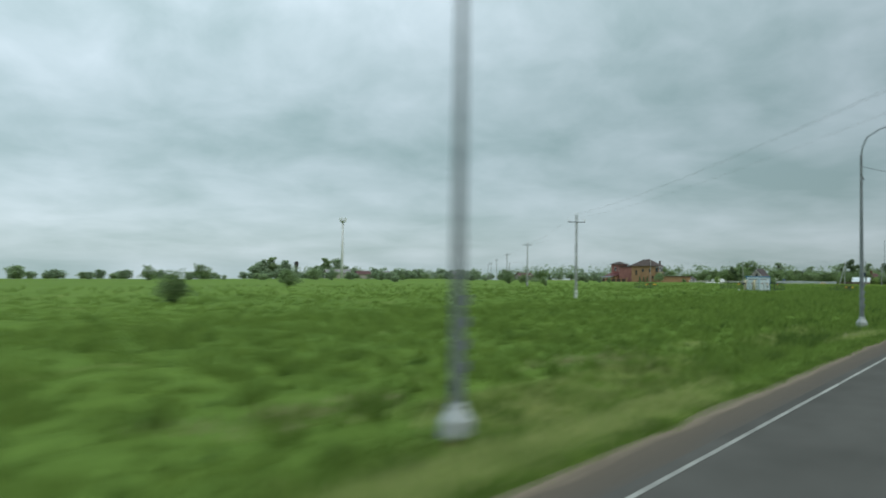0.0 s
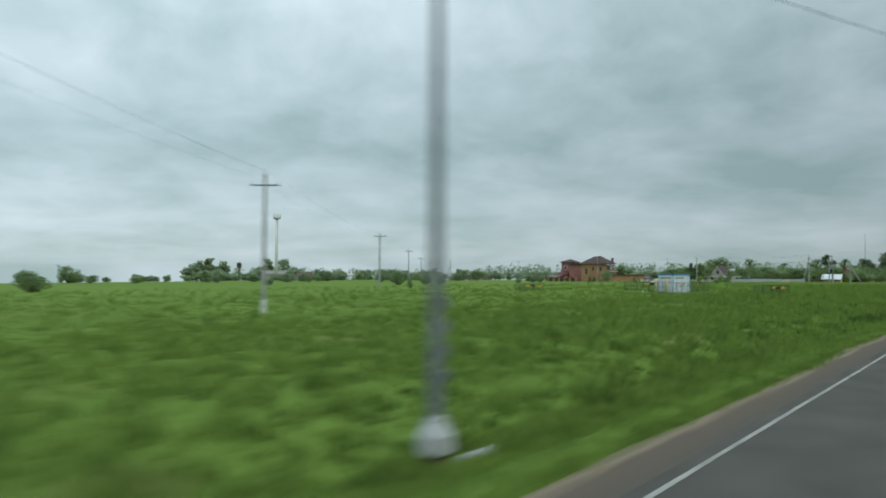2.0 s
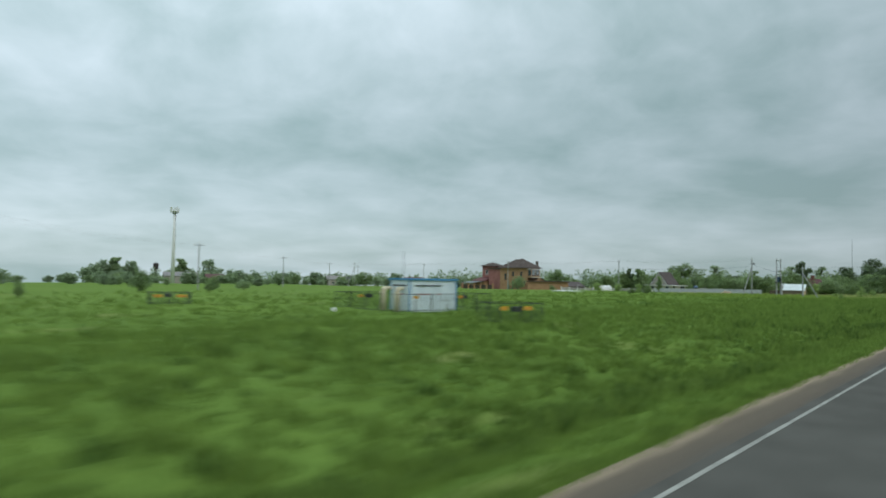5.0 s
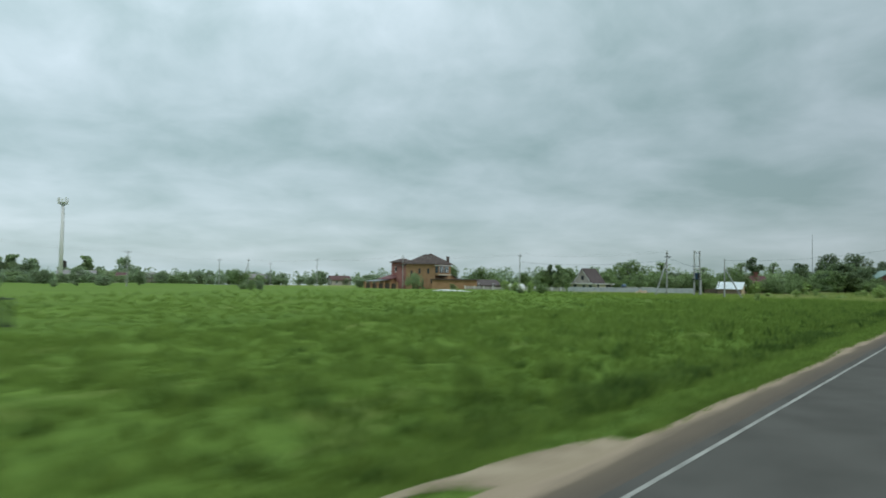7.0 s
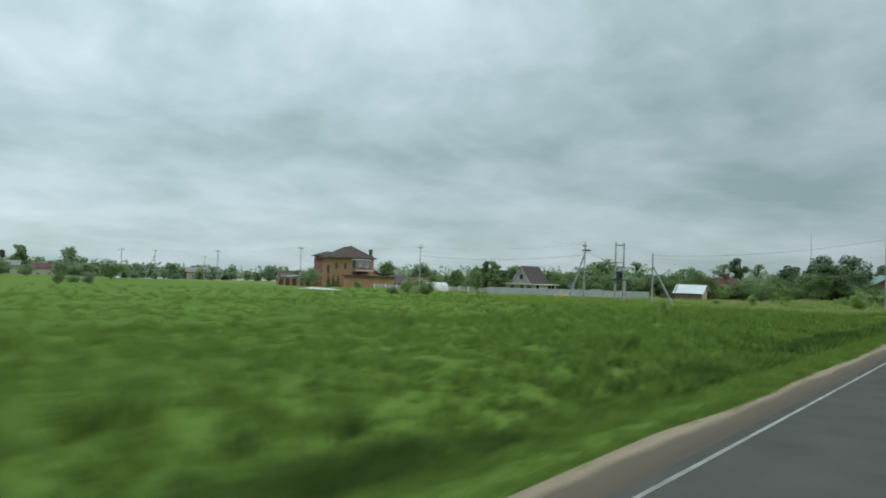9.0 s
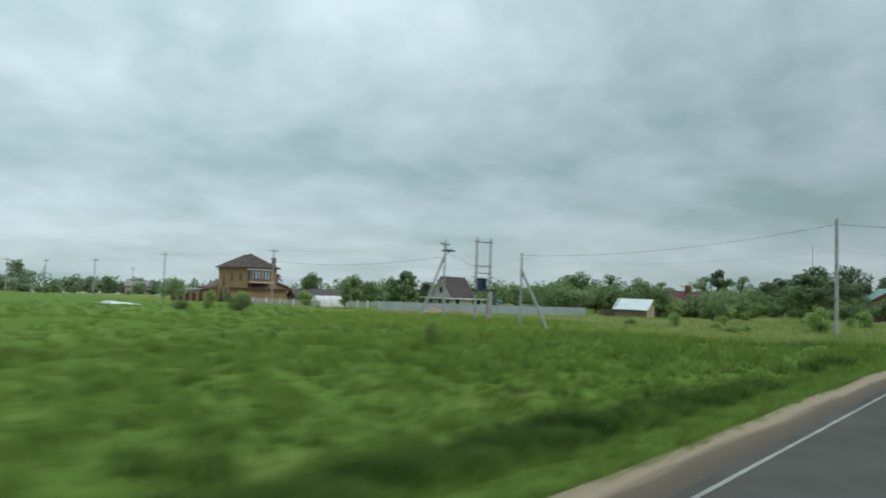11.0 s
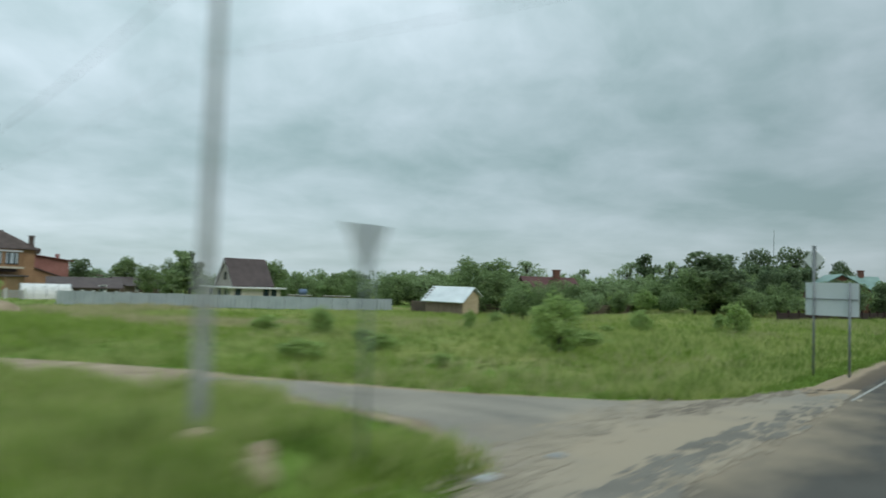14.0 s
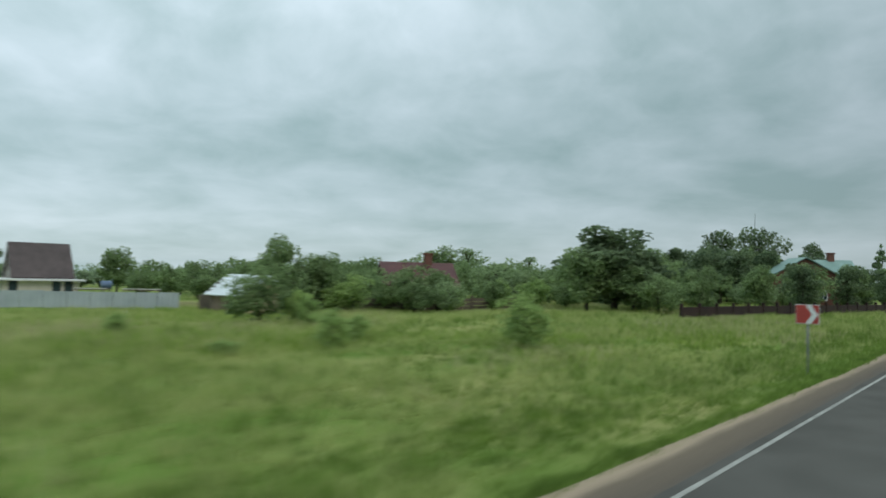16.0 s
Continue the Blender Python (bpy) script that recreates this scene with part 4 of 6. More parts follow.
def line_post(x, y, top, turn, label, group, arm=2.0, brace=None, low=False, drop=0.45):
    """A square concrete post with a crossarm and insulators; some have a leaning brace."""
    z = on(x, y)
    h = top - z
    ob = thing("power_post", pose(x, y, z, 0, 0, turn), label, "utility pole", group)
    part("post", Shape().tube([(0, 0, -0.2), (0, 0, h)], [0.17, 0.1], 4), M_concrete, ob)
    if arm:
        part("crossarm", Shape().beam((-arm / 2, 0, h - drop), (arm / 2, 0, h - drop), 0.09), M_darksteel, ob)
        insulators(ob, (-arm / 2 + 0.08, arm / 2 - 0.08), h - drop + 0.03)
        insulators(ob, (0,), h)
    if low:
        # line switch on a bracket below the crossarm
        for v in (-0.35, 0.35):
            part("switch_rail", Shape().beam((-0.15, v, h - 1.22), (1.35, v, h - 1.22), 0.08), M_darksteel, ob)
        for u in (0.2, 0.7, 1.25):
            part("switch_bar", Shape().beam((u, -0.5, h - 1.1), (u, 0.5, h - 1.1), 0.09), M_darksteel, ob)
        insulators(ob, (0.2, 0.7, 1.25), h - 1.06)
        part("switch_stay", Shape().beam((0.0, 0.0, h - 1.75), (1.0, 0.0, h - 1.25), 0.05), M_darksteel, ob)
        for u in (-0.55, 0.55):
            part("arm_stay", Shape().beam((0.0, 0.0, h - 0.9), (u, 0.0, h - 0.47), 0.04), M_darksteel, ob)
    if brace:
        bx, by = brace
        part("brace", Shape().beam((0.0, 0.0, h - 1.7), (bx, by, -0.3), 0.19), M_concrete, ob)
    return ob


far_line = [(73.9, 41.5, 9.7), (128.4, 84.2, 9.2), (184.2, 128.6, 8.7), (237.1, 170.8, 8.0), (292.8, 214.4, 7.6), (348, 257, 7.4)]
line_post(9.5, -11.0, 9.6, 128, "grey concrete power post with a steel crossarm by the road", "power line over the meadow")
for k, (x, y, top) in enumerate(far_line):
    ob = line_post(x, y, top, 128, "grey concrete power post with a steel crossarm in the meadow", "power line over the meadow", drop=0.8 if k == 0 else 0.45)
    if k == 0:
        part("painted_band", Shape().tube([(0, 0, 0.55), (0, 0, 0.95)], [0.19, 0.185], 4), M_white, ob, "white painted band")
        part("painted_foot", Shape().tube([(0, 0, -0.05), (0, 0, 0.5)], [0.2, 0.192], 4), M_white, ob, "white painted foot")
r128 = (math.cos(radians(128)), math.sin(radians(128)))
for o in (-0.9, 0.0, 0.9):
    pts = [(x + o * r128[0], y + o * r128[1], top + (0.25 if o == 0 else -0.15)) for x, y, top in far_line]
    pts = [(9.5 + o * r128[0], -11.0 + o * r128[1], 9.6 + (0.25 if o == 0 else -0.15))] + pts
    single("power_line", wire(pts, 0.004, 0.9), M_alu, "thin aluminium power line over the meadow", "cable", "power line over the meadow")

side_line = [(285.84, 51.2, 8.6), (288.66, 87.4, 8.35), (292.6, 127.6, 8.3), (296.1, 166.8, 7.5), (300.3, 208, 7.7)]
for k, (x, y, top) in enumerate(side_line):
    line_post(x, y, top, 4, "grey concrete power post with crossarm beside the side road", "power line along the side road", 1.7, (-2.4, 1.6) if k in (0, 4) else None, k == 0)
line_post(284.2, 39.6, 6.95, 4, "grey concrete post with a leaning brace", "power line along the side road", 0.0, (-0.6, -3.4))
line_post(282.88, 11.2, 9.12, 4, "tall grey concrete post at the side road's mouth", "power line along the side road", 0.0)
for o in (-0.75, 0, 0.75):
    single("power_line", wire([(x + o, y, top + (0.25 if o == 0 else -0.15)) for x, y, top in side_line], 0.006, 0.7), M_alu,
           "thin power line along the side road", "cable", "power line along the side road")
for dz, sag in ((-0.25, 0.75), (-2.2, 0.7)):
    single("cable", wire([(284.2, 39.6, 6.75 + dz * 0.2), (282.88, 11.2, 8.97 + dz), (283.0, -12.0, 8.9 + dz)], 0.0115 if dz > -1 else 0.0035, sag), M_wire,
           "black cable hanging from the concrete post over the road", "cable")
single("cable", wire([(285.84, 51.2, 6.75), (288.66, 87.4, 6.45)], 0.016, 0.8), M_wire, "black cable slung between the posts of the side road", "cable", "power line along the side road")
for o in (-0.3, 0.3):
    single("lead_wire", wire([(286.4 + o, 51.2, 7.3), (284.9 + o, 45.4, 5.4)], 0.008, 0.15), M_wire, "thin wire running down to the transformer", "cable", "power line along the side road")


def transformer(x, y):
    """Two concrete posts with a transformer on a platform between them."""
    z = on(x, y)
    h = 8.6 - z
    ob = thing("pole_transformer", pose(x, y, z, 0, 0, -13), "blue pole-mounted transformer between two concrete posts", "transformer")
    for s in (-0.95, 0.95):
        part("post", Shape().tube([(s, 0, -0.2), (s, 0, h)], [0.19, 0.12], 4), M_concrete, ob)
    for b in (h - 0.45, h - 3.0, h - 3.75, h - 4.5):
        part("crossbar", Shape().beam((-1.2, 0, b), (1.2, 0, b), 0.08), M_darksteel, ob)
    insulators(ob, (-0.55, 0, 0.55), h - 0.4)
    insulators(ob, (-0.55, 0, 0.55), h - 3.6)
    for u in (-0.55, 0, 0.55):
        part("lead", Shape().tube([(u, -0.05, h - 0.4), (u - 0.04, -0.1, h - 1.8), (u, -0.05, h - 3.35)], [0.008] * 3, 4), M_wire, ob)
    part("platform", Shape().box(-1.3, -0.45, 3.32, 1.0, 0.45, 3.45), M_darksteel, ob)
    tank = part("tank", Shape().box(-0.55, -0.38, 3.45, 0.2, 0.38, 4.6).box(-0.6, -0.43, 4.6, 0.25, 0.43, 4.68), mottled("blue_enamel", (0.03, 0.07, 0.12), (0.05, 0.11, 0.17), 2, 0.5), ob, "dark blue steel tank")
    for k in range(5):
        part("fin", Shape().box(-0.5 + 0.15 * k, -0.48, 3.6, -0.46 + 0.15 * k, -0.38, 4.5), M_darksteel, tank)
    for k in range(3):
        part("bushing", Shape().tube([(-0.4 + 0.22 * k, 0, 4.68), (-0.4 + 0.22 * k, 0, 4.95)], [0.05, 0.03], 6), M_white, tank)
    part("cable_casing", Shape().box(0.45, -0.42, -0.1, 1.05, -0.18, 3.3), M_concrete, ob, "pale grey cable casing beside the post")
    part("footing", Shape().box(0.4, -0.55, -0.1, 1.5, -0.05, 0.12), M_concrete, ob)
    for s in (-1, 1):
        for b in (3.5, 4.2, 4.75):
            part("bracket", Shape().beam((s * 0.95, 0, b), (s * 1.55, 0, b + 0.05), 0.06), M_darksteel, ob)
            part("bracket_end", Shape().tube([(s * 1.5, 0, b + 0.05), (s * 1.5, 0, b + 0.22)], [0.05, 0.04], 6), M_white, ob)
    return ob


transformer(284.85, 44.93)


def mast(x, y):
    z = on(x, y)
    h = 32.6 - z
    ob = thing("phone_mast", pose(x, y, z), "tall white tubular phone mast with antennas at the top", "mast")
    part("tube", Shape().tube([(0, 0, -0.5), (0, 0, h * 0.5), (0, 0, h)], [0.95, 0.75, 0.5], 12), M_white, ob, smooth=True)
    part("ring", Shape().tube([(0, 0, h - 0.5), (0, 0, h - 0.2)], [1.7, 1.85], 12), M_palegrey, ob)
    for k in range(9):
        a = k * math.pi / 4.5
        c, q = math.cos(a), math.sin(a)
        part("arm", Shape().beam((0.4 * c, 0.4 * q, h - 1.8), (1.9 * c, 1.9 * q, h - 0.4), 0.16), M_palegrey, ob)
        part("antenna", Shape().tube([(1.85 * c, 1.85 * q, h - 0.9), (2.0 * c, 2.0 * q, h + 1.5 + 0.4 * (k % 2))], [0.24, 0.24], 6), M_white, ob)
    part("ladder", Shape().beam((0.9, -0.3, 0), (0.55, -0.2, h - 1), 0.1).beam((0.9, 0.3, 0), (0.55, 0.2, h - 1), 0.1), M_galv, ob)
    return ob


mast(284.2, 320.5)


def water_tower(x, y, top):
    z = on(x, y)
    h = top - z
    ob = thing("water_tower", pose(x, y, z), "rusty dark steel water tower behind trees", "water tower")
    rust = mottled("rusty_steel", (0.03, 0.03, 0.032), (0.075, 0.06, 0.052), 0.5, 0.8)
    part("stem", Shape().tube([(0, 0, -0.3), (0, 0, h - 4.6)], [0.75, 0.75], 12), rust, ob, smooth=True)
    part("tank", Shape().tube([(0, 0, h - 4.6), (0, 0, h - 3.7), (0, 0, h - 0.7), (0, 0, h)], [0.75, 1.6, 1.6, 0.3], 12), rust, ob)
    return ob


water_tower(328, 421, 8.3)
s = Shape().tube([(581, 79.3, -6), (581, 79.3, 29.5)], [0.22, 0.1], 5)
single("radio_mast", s, M_galv, "thin grey steel radio mast far behind trees", "mast")

# ---- gas cabinet in the meadow, with its pipes and fenced pits ----
M_cab = mottled("pale_blue_steel", (0.6, 0.69, 0.75), (0.76, 0.84, 0.89), 0.8, 0.5, 0.1)
M_cabblue = mottled("bright_blue_paint", (0.05, 0.2, 0.4), (0.09, 0.29, 0.52), 1.2, 0.5)
M_cream = mottled("cream_lagging", (0.5, 0.45, 0.31), (0.66, 0.6, 0.44), 1.0, 0.7)
M_yellow = mottled("yellow_enamel", (0.62, 0.36, 0.03), (0.8, 0.5, 0.06), 2.0, 0.5)
M_redpaint = mottled("red_paint", (0.36, 0.05, 0.045), (0.5, 0.085, 0.07), 2.0, 0.5)
M_fadedred = mottled("faded_red_paint", (0.42, 0.26, 0.26), (0.55, 0.36, 0.35), 2.0, 0.6)
M_mesh = mottled("green_mesh", (0.05, 0.085, 0.045), (0.08, 0.125, 0.06), 3.0, 0.7)


def gas_cabinet():
    x, y = 158.4, 43.5
    z = on(x, y)
    a = -4.0
    ob = thing("gas_cabinet", pose(x, y, z, 0, 0, a), "pale blue steel gas cabinet with bright blue trim in the meadow", "cabinet")
    L, D, T = 3.22, 1.3, 3.1
    part("body", Shape().box(-L, 0, 0.0, L, 2 * D, T - 0.12), M_cab, ob)
    part("roof", Shape().box(-L - 0.12, -0.14, T - 0.12, L + 0.12, 2 * D + 0.14, T + 0.06), M_cabblue, ob, "bright blue roof edge")
    for u in (-L, L - 0.14):
        part("post", Shape().box(u, -0.05, 0, u + 0.14, -0.003, T - 0.12), M_cabblue, ob, "blue corner trim")
    part("post", Shape().box(-L - 0.03, 2 * D - 0.12, 0, -L - 0.002, 2 * D, T - 0.12), M_cabblue, ob, "blue corner trim")
    part("end_door", Shape().box(-L - 0.03, 0.55, 0.15, -L - 0.002, 1.75, 2.3), M_cab, ob)
    part("end_vent", Shape().box(-L - 0.03, 0.3, 2.42, -L - 0.002, 2.2, 2.56), M_darksteel, ob, "dark louvre")
    part("end_stripe", Shape().box(-L - 0.045, 0.7, 1.6, -L - 0.031, 1.6, 1.78), M_fadedred, ob, "faded red sign strip")
    for u0, u1 in ((-2.9, -1.7), (-1.5, -0.3), (-0.1, 1.2), (1.4, 2.9)):
        d = part("door", Shape().box(u0, -0.035, 0.15, u1, -0.002, 2.35), M_cab, ob)
        part("handle", Shape().box(u1 - 0.14, -0.07, 1.1, u1 - 0.09, -0.035, 1.35), M_darksteel, d)
    part("vent", Shape().box(-2.4, -0.06, 2.42, 1.0, -0.004, 2.54), M_darksteel, ob, "long dark louvre")
    part("red_stripe", Shape().box(-2.2, -0.05, 1.6, -0.45, -0.036, 1.75), M_fadedred, ob, "faded red sign strip")
    part("red_stripe", Shape().box(0.4, -0.05, 1.6, 1.0, -0.036, 1.75), M_fadedred, ob, "faded red sign strip")
    part("aerial", Shape().tube([(-L + 0.2, 1.0, T), (-L + 0.2, 1.0, T + 2.6)], [0.03, 0.02], 5), M_galv, ob)
    for u, v in ((-L - 0.95, 2.5), (-L - 0.75, 0.75)):
        arc = [(u, v, -0.3), (u, v, 1.85), (u + 0.04, v, 2.05), (u + 0.2, v, 2.18), (u + 0.5, v, 2.2), (u + (0.8 if v < 2 else 1.6), v, 2.2)]
        part("pipe", Shape().tube(arc, [0.3, 0.3, 0.28, 0.22, 0.17, 0.17], 12), M_cream, ob, "thick cream lagged pipe elbow", smooth=True)
    return ob


gas_cabinet()


def pit_fence(x, y, w, d, turn, label, plates, boxes=(), h=1.25, side_plates=()):
    """A low steel fence round a pit, with yellow notice plates whose print is bars."""
    z = on(x, y)
    ob = thing("pit_fence", pose(x, y, z, 0, 0, turn), label, "fence", "fences in the meadow")
    pts = [(-w / 2, -d / 2), (w / 2, -d / 2), (w / 2, d / 2), (-w / 2, d / 2)]
    for k in range(4):
        (ax, ay), (bx, by) = pts[k], pts[(k + 1) % 4]
        n = max(2, round(math.hypot(bx - ax, by - ay) / 2.0))
        for j in range(n):
            px, py = ax + (bx - ax) * j / n, ay + (by - ay) * j / n
            part("post", Shape().tube([(px, py, -0.3), (px, py, h)], [0.035, 0.035], 6), M_darksteel, ob)
        for b in (h - 0.05, 0.2):
            part("rail", Shape().beam((ax, ay, b), (bx, by, b), 0.04), M_darksteel, ob)
        bars = Shape()
        m = int(math.hypot(bx - ax, by - ay) / 0.2)
        for j in range(m):
            px, py = ax + (bx - ax) * j / m, ay + (by - ay) * j / m
            bars.beam((px, py, 0.2), (px, py, h - 0.05), 0.008)
        for j in range(6):
            b = 0.3 + 0.15 * j
            bars.beam((ax, ay, b), (bx, by, b), 0.009)
        part("wire_mesh", bars, M_mesh, ob)
    for u, z0 in boxes:
        part("meter_box", Shape().box(u, -d / 2 + 0.05, z0, u + 0.7, -d / 2 + 0.4, z0 + 0.32), M_darksteel, ob, "dark steel meter box")
    for u, z0, pw in plates:
        p = part("notice_plate", Shape().box(u, -d / 2 - 0.08, z0, u + pw, -d / 2 - 0.05, z0 + 0.25), M_yellow, ob, "yellow enamel notice plate with dark lines")
        for b in (0.05, 0.14):
            part("text_bar", Shape().box(u + 0.06, -d / 2 - 0.084, z0 + b, u + pw - 0.06, -d / 2 - 0.081, z0 + b + 0.04), M_redpaint, p)
    for v, z0, pw in side_plates:
        p = part("notice_plate", Shape().box(-w / 2 - 0.08, v, z0, -w / 2 - 0.05, v + pw, z0 + 0.25), M_yellow, ob, "yellow enamel notice plate with dark lines")
        for b in (0.05, 0.14):
            part("text_bar", Shape().box(-w / 2 - 0.084, v + 0.06, z0 + b, -w / 2 - 0.081, v + pw - 0.06, z0 + b + 0.04), M_redpaint, p)
        part("meter_box", Shape().box(-w / 2 + 0.05, v - 0.9, z0, -w / 2 + 0.4, v - 0.2, z0 + 0.32), M_darksteel, ob, "dark steel meter box")
    return ob


pit_fence(158.3, 45.9, 12.4, 9.0, -4, "low green mesh fence with yellow plates round a gas cabinet", ((-4.4, 1.25, 0.6), (1.4, 1.25, 0.6)), ((2.1, 1.2),), 1.7, ((0.2, 1.25, 0.6),))
pit_fence(146.5, 26.5, 3.3, 2.8, -24, "small dark steel fence with yellow notice plates", ((-1.6, 0.95, 0.55), (0.15, 0.95, 0.65)), ((-0.58, 0.85),), 1.42)
pit_fence(142.4, 63.1, 3.6, 3.0, -24, "small dark steel fence with yellow notice plates", ((-1.5, 0.78, 0.7), (0.5, 0.78, 0.9)), ((-0.6, 0.8),))

# ---- the brick house ----
M_brick = mottled("orange_brick", (0.31, 0.182, 0.1), (0.43, 0.262, 0.15), 0.7, 0.85, bump=0.4, fine=9)
M_redbrick = mottled("red_brick", (0.28, 0.125, 0.11), (0.4, 0.185, 0.165), 0.7, 0.85, bump=0.4, fine=9)
M_rooftile = mottled("brown_roof_tiles", (0.055, 0.038, 0.032), (0.11, 0.08, 0.07), 0.9, 0.75, bump=0.5, fine=7)
M_glass, _, _, _b = material("window_glass", 0.06)
_b.inputs["Base Color"].default_value = (0.03, 0.05, 0.055, 1)
_b.inputs["Specular IOR Level"].default_value = 0.6
M_cornice = mottled("cream_plaster", (0.5, 0.46, 0.36), (0.66, 0.62, 0.5), 0.8, 0.8)


def hip_roof(x0, y0, x1, y1, z, top, over=0.6, ridge=None):
    """A hipped roof with eaves; the ridge runs along the longer side."""
    x0, y0, x1, y1 = x0 - over, y0 - over, x1 + over, y1 + over
    cx, cy = (x0 + x1) / 2, (y0 + y1) / 2
    r = ridge if ridge is not None else max(0.0, abs((y1 - y0) - (x1 - x0)) / 2)
    a, b = ((cx, cy - r), (cx, cy + r)) if y1 - y0 >= x1 - x0 else ((cx - r, cy), (cx + r, cy))
    v = [(x0, y0, z), (x1, y0, z), (x1, y1, z), (x0, y1, z), (x0, y0, z + 0.16), (x1, y0, z + 0.16), (x1, y1, z + 0.16), (x0, y1, z + 0.16), (*a, top), (*b, top)]
    if y1 - y0 >= x1 - x0:
        f = [(4, 5, 8), (5, 6, 9, 8), (6, 7, 9), (7, 4, 8, 9)]
    else:
        f = [(4, 5, 9, 8), (5, 6, 9), (6, 7, 8, 9), (7, 4, 8)]
    return Shape().add(v, [(0, 3, 2, 1), (0, 1, 5, 4), (1, 2, 6, 5), (2, 3, 7, 6), (3, 0, 4, 7)] + f)


def window_on(ob, face, u, z0, w, h, at, frame_mat=None, bars=1):
    """A window with frame, sill and panes; face 'x' looks along -x at x = at, 'y' along -y at y = at."""
    def slab(a0, b0, a1, b1, d0, d1):
        return Shape().box(at - d1, a0, b0, at - d0, a1, b1) if face == "x" else Shape().box(a0, at - d1, b0, a1, at - d0, b1)
    fm = frame_mat or M_white
    win = part("window", slab(u, z0, u + w, z0 + h, 0.004, 0.03), M_glass, ob)
    t = 0.09
    for a0, b0, a1, b1 in ((u - t, z0 - t, u, z0 + h + t), (u + w, z0 - t, u + w + t, z0 + h + t), (u, z0 + h, u + w, z0 + h + t), (u, z0 - t, u + w, z0)):
        part("frame", slab(a0, b0, a1, b1, 0.002, 0.07), fm, win)
    for k in range(bars):
        c = u + w * (k + 1) / (bars + 1)
        part("mullion", slab(c - 0.03, z0, c + 0.03, z0 + h, 0.03, 0.06), fm, win)
    part("sill", slab(u - 0.15, z0 - t - 0.06, u + w + 0.15, z0 - t, 0.002, 0.16), fm, win)
    return win


M_chimney = mottled("brown_chimney_sheet", (0.075, 0.055, 0.048), (0.13, 0.1, 0.085), 1.5, 0.7)
M_curtain = mottled("pale_blue_curtain", (0.42, 0.48, 0.52), (0.6, 0.66, 0.69), 2.5, 0.9, stretch=(6, 6, 0.3))


def brick_house():
    z = on(318, 135) - 0.1
    M_brownframe = mottled("brown_window_frame", (0.2, 0.11, 0.06), (0.28, 0.16, 0.09), 2, 0.6)
    ob = thing("brick_house", pose(0, 0, 0), "two-storey orange brick house with a brown hipped roof", "house")
    x0, x1, y0, y1 = 316.6, 324.4, 135.6, 147.6
    part("wall", Shape().box(x0, y0, z, x1, y1, 6.5), M_brick, ob)
    roof = part("roof", hip_roof(x0, y0, x1, y1, 6.45, 9.75, 0.7, 1.6), M_rooftile, ob)
    part("gablet", Shape().prism([(319.6, 9.0), (321.4, 9.0), (320.5, 9.95)], "y", 140.2, 141.2), M_rooftile, roof)
    chim = part("chimney", Shape().box(323.7, 136.2, 6.4, 324.4, 136.9, 8.9).box(323.62, 136.12, 8.9, 324.48, 136.98, 9.1), M_chimney, ob)
    # bay with a balcony over the garage wing
    bay = part("bay", Shape().box(316.35, 134.0, 3.1, 321.6, y0 - 0.003, 6.0), M_brick, ob)
    part("bay_cornice", Shape().box(316.1, 133.8, 6.0, 321.85, y0 - 0.003, 6.22), M_white, bay, "white cornice")
    part("balcony_edge", Shape().box(316.0, 133.2, 3.1, 322.0, 134.0, 3.4), M_cornice, bay, "cream balcony edge")
    for u in (316.75, 319.3):
        win = window_on(ob, "y", u, 3.95, 1.9, 1.85, 134.0, M_darksteel, bars=2)
        for c0, c1 in ((0.08, 0.3), (0.72, 1.2), (1.55, 1.82)):
            part("curtain", Shape().box(u + c0, 133.955, 3.97, u + c1, 133.969, 5.78), M_curtain, win, "pale curtain behind the pane")
    window_on(ob, "x", 134.25, 3.95, 1.0, 1.85, 316.35, M_darksteel, 0)
    for u in (138.0, 141.5):
        window_on(ob, "x", u, 3.6, 0.8, 1.5, x0, M_brownframe, 0)
    window_on(ob, "x", 136.6, 0.6, 0.7, 1.2, x0, M_brownframe, 0)
    window_on(ob, "x", 144.8, 2.2, 0.8, 2.2, x0, M_brownframe, 0)
    # low wing set aslant in front, with a dark flat roof edge
    def slab(plan, z0, z1):
        k = len(plan)
        return Shape().add([(px, py, zz) for zz in (z0, z1) for px, py in plan], [tuple(range(k - 1, -1, -1)), tuple(range(k, 2 * k))] + [(i, (i + 1) % k, k + (i + 1) % k, k + i) for i in range(k)])

    plan = [(309.5, 131.0), (314.3, 118.0), (320.5, 128.5), (321.5, y0 - 0.01), (316.6, y0 - 0.01)]
    eave = [(308.9, 131.2), (314.0, 117.2), (321.0, 128.2), (322.0, y0 - 0.012), (316.4, y0 - 0.012)]
    part("wing_wall", slab(plan, z, 1.75), M_brick, ob)
    part("wing_roof", slab(eave, 1.752, 2.0), M_rooftile, ob)
    # dark slab standing in for the shade in the openings below the balcony
    part("shade_slab", Shape().box(316.9, 134.35, 2.5, 321.2, 134.39, 3.05), M_chimney, ob)
    part("side_wing", Shape().prism([(324.402, z), (329.6, z), (329.6, 1.6), (324.402, 3.3)], "y", 135.9, 142.0), M_brick, ob)
    part("side_roof", Shape().prism([(324.402, 3.31), (330.2, 1.42), (330.2, 1.58), (324.402, 3.47)], "y", 135.5, 142.4), M_rooftile, ob)
    return ob


brick_house()


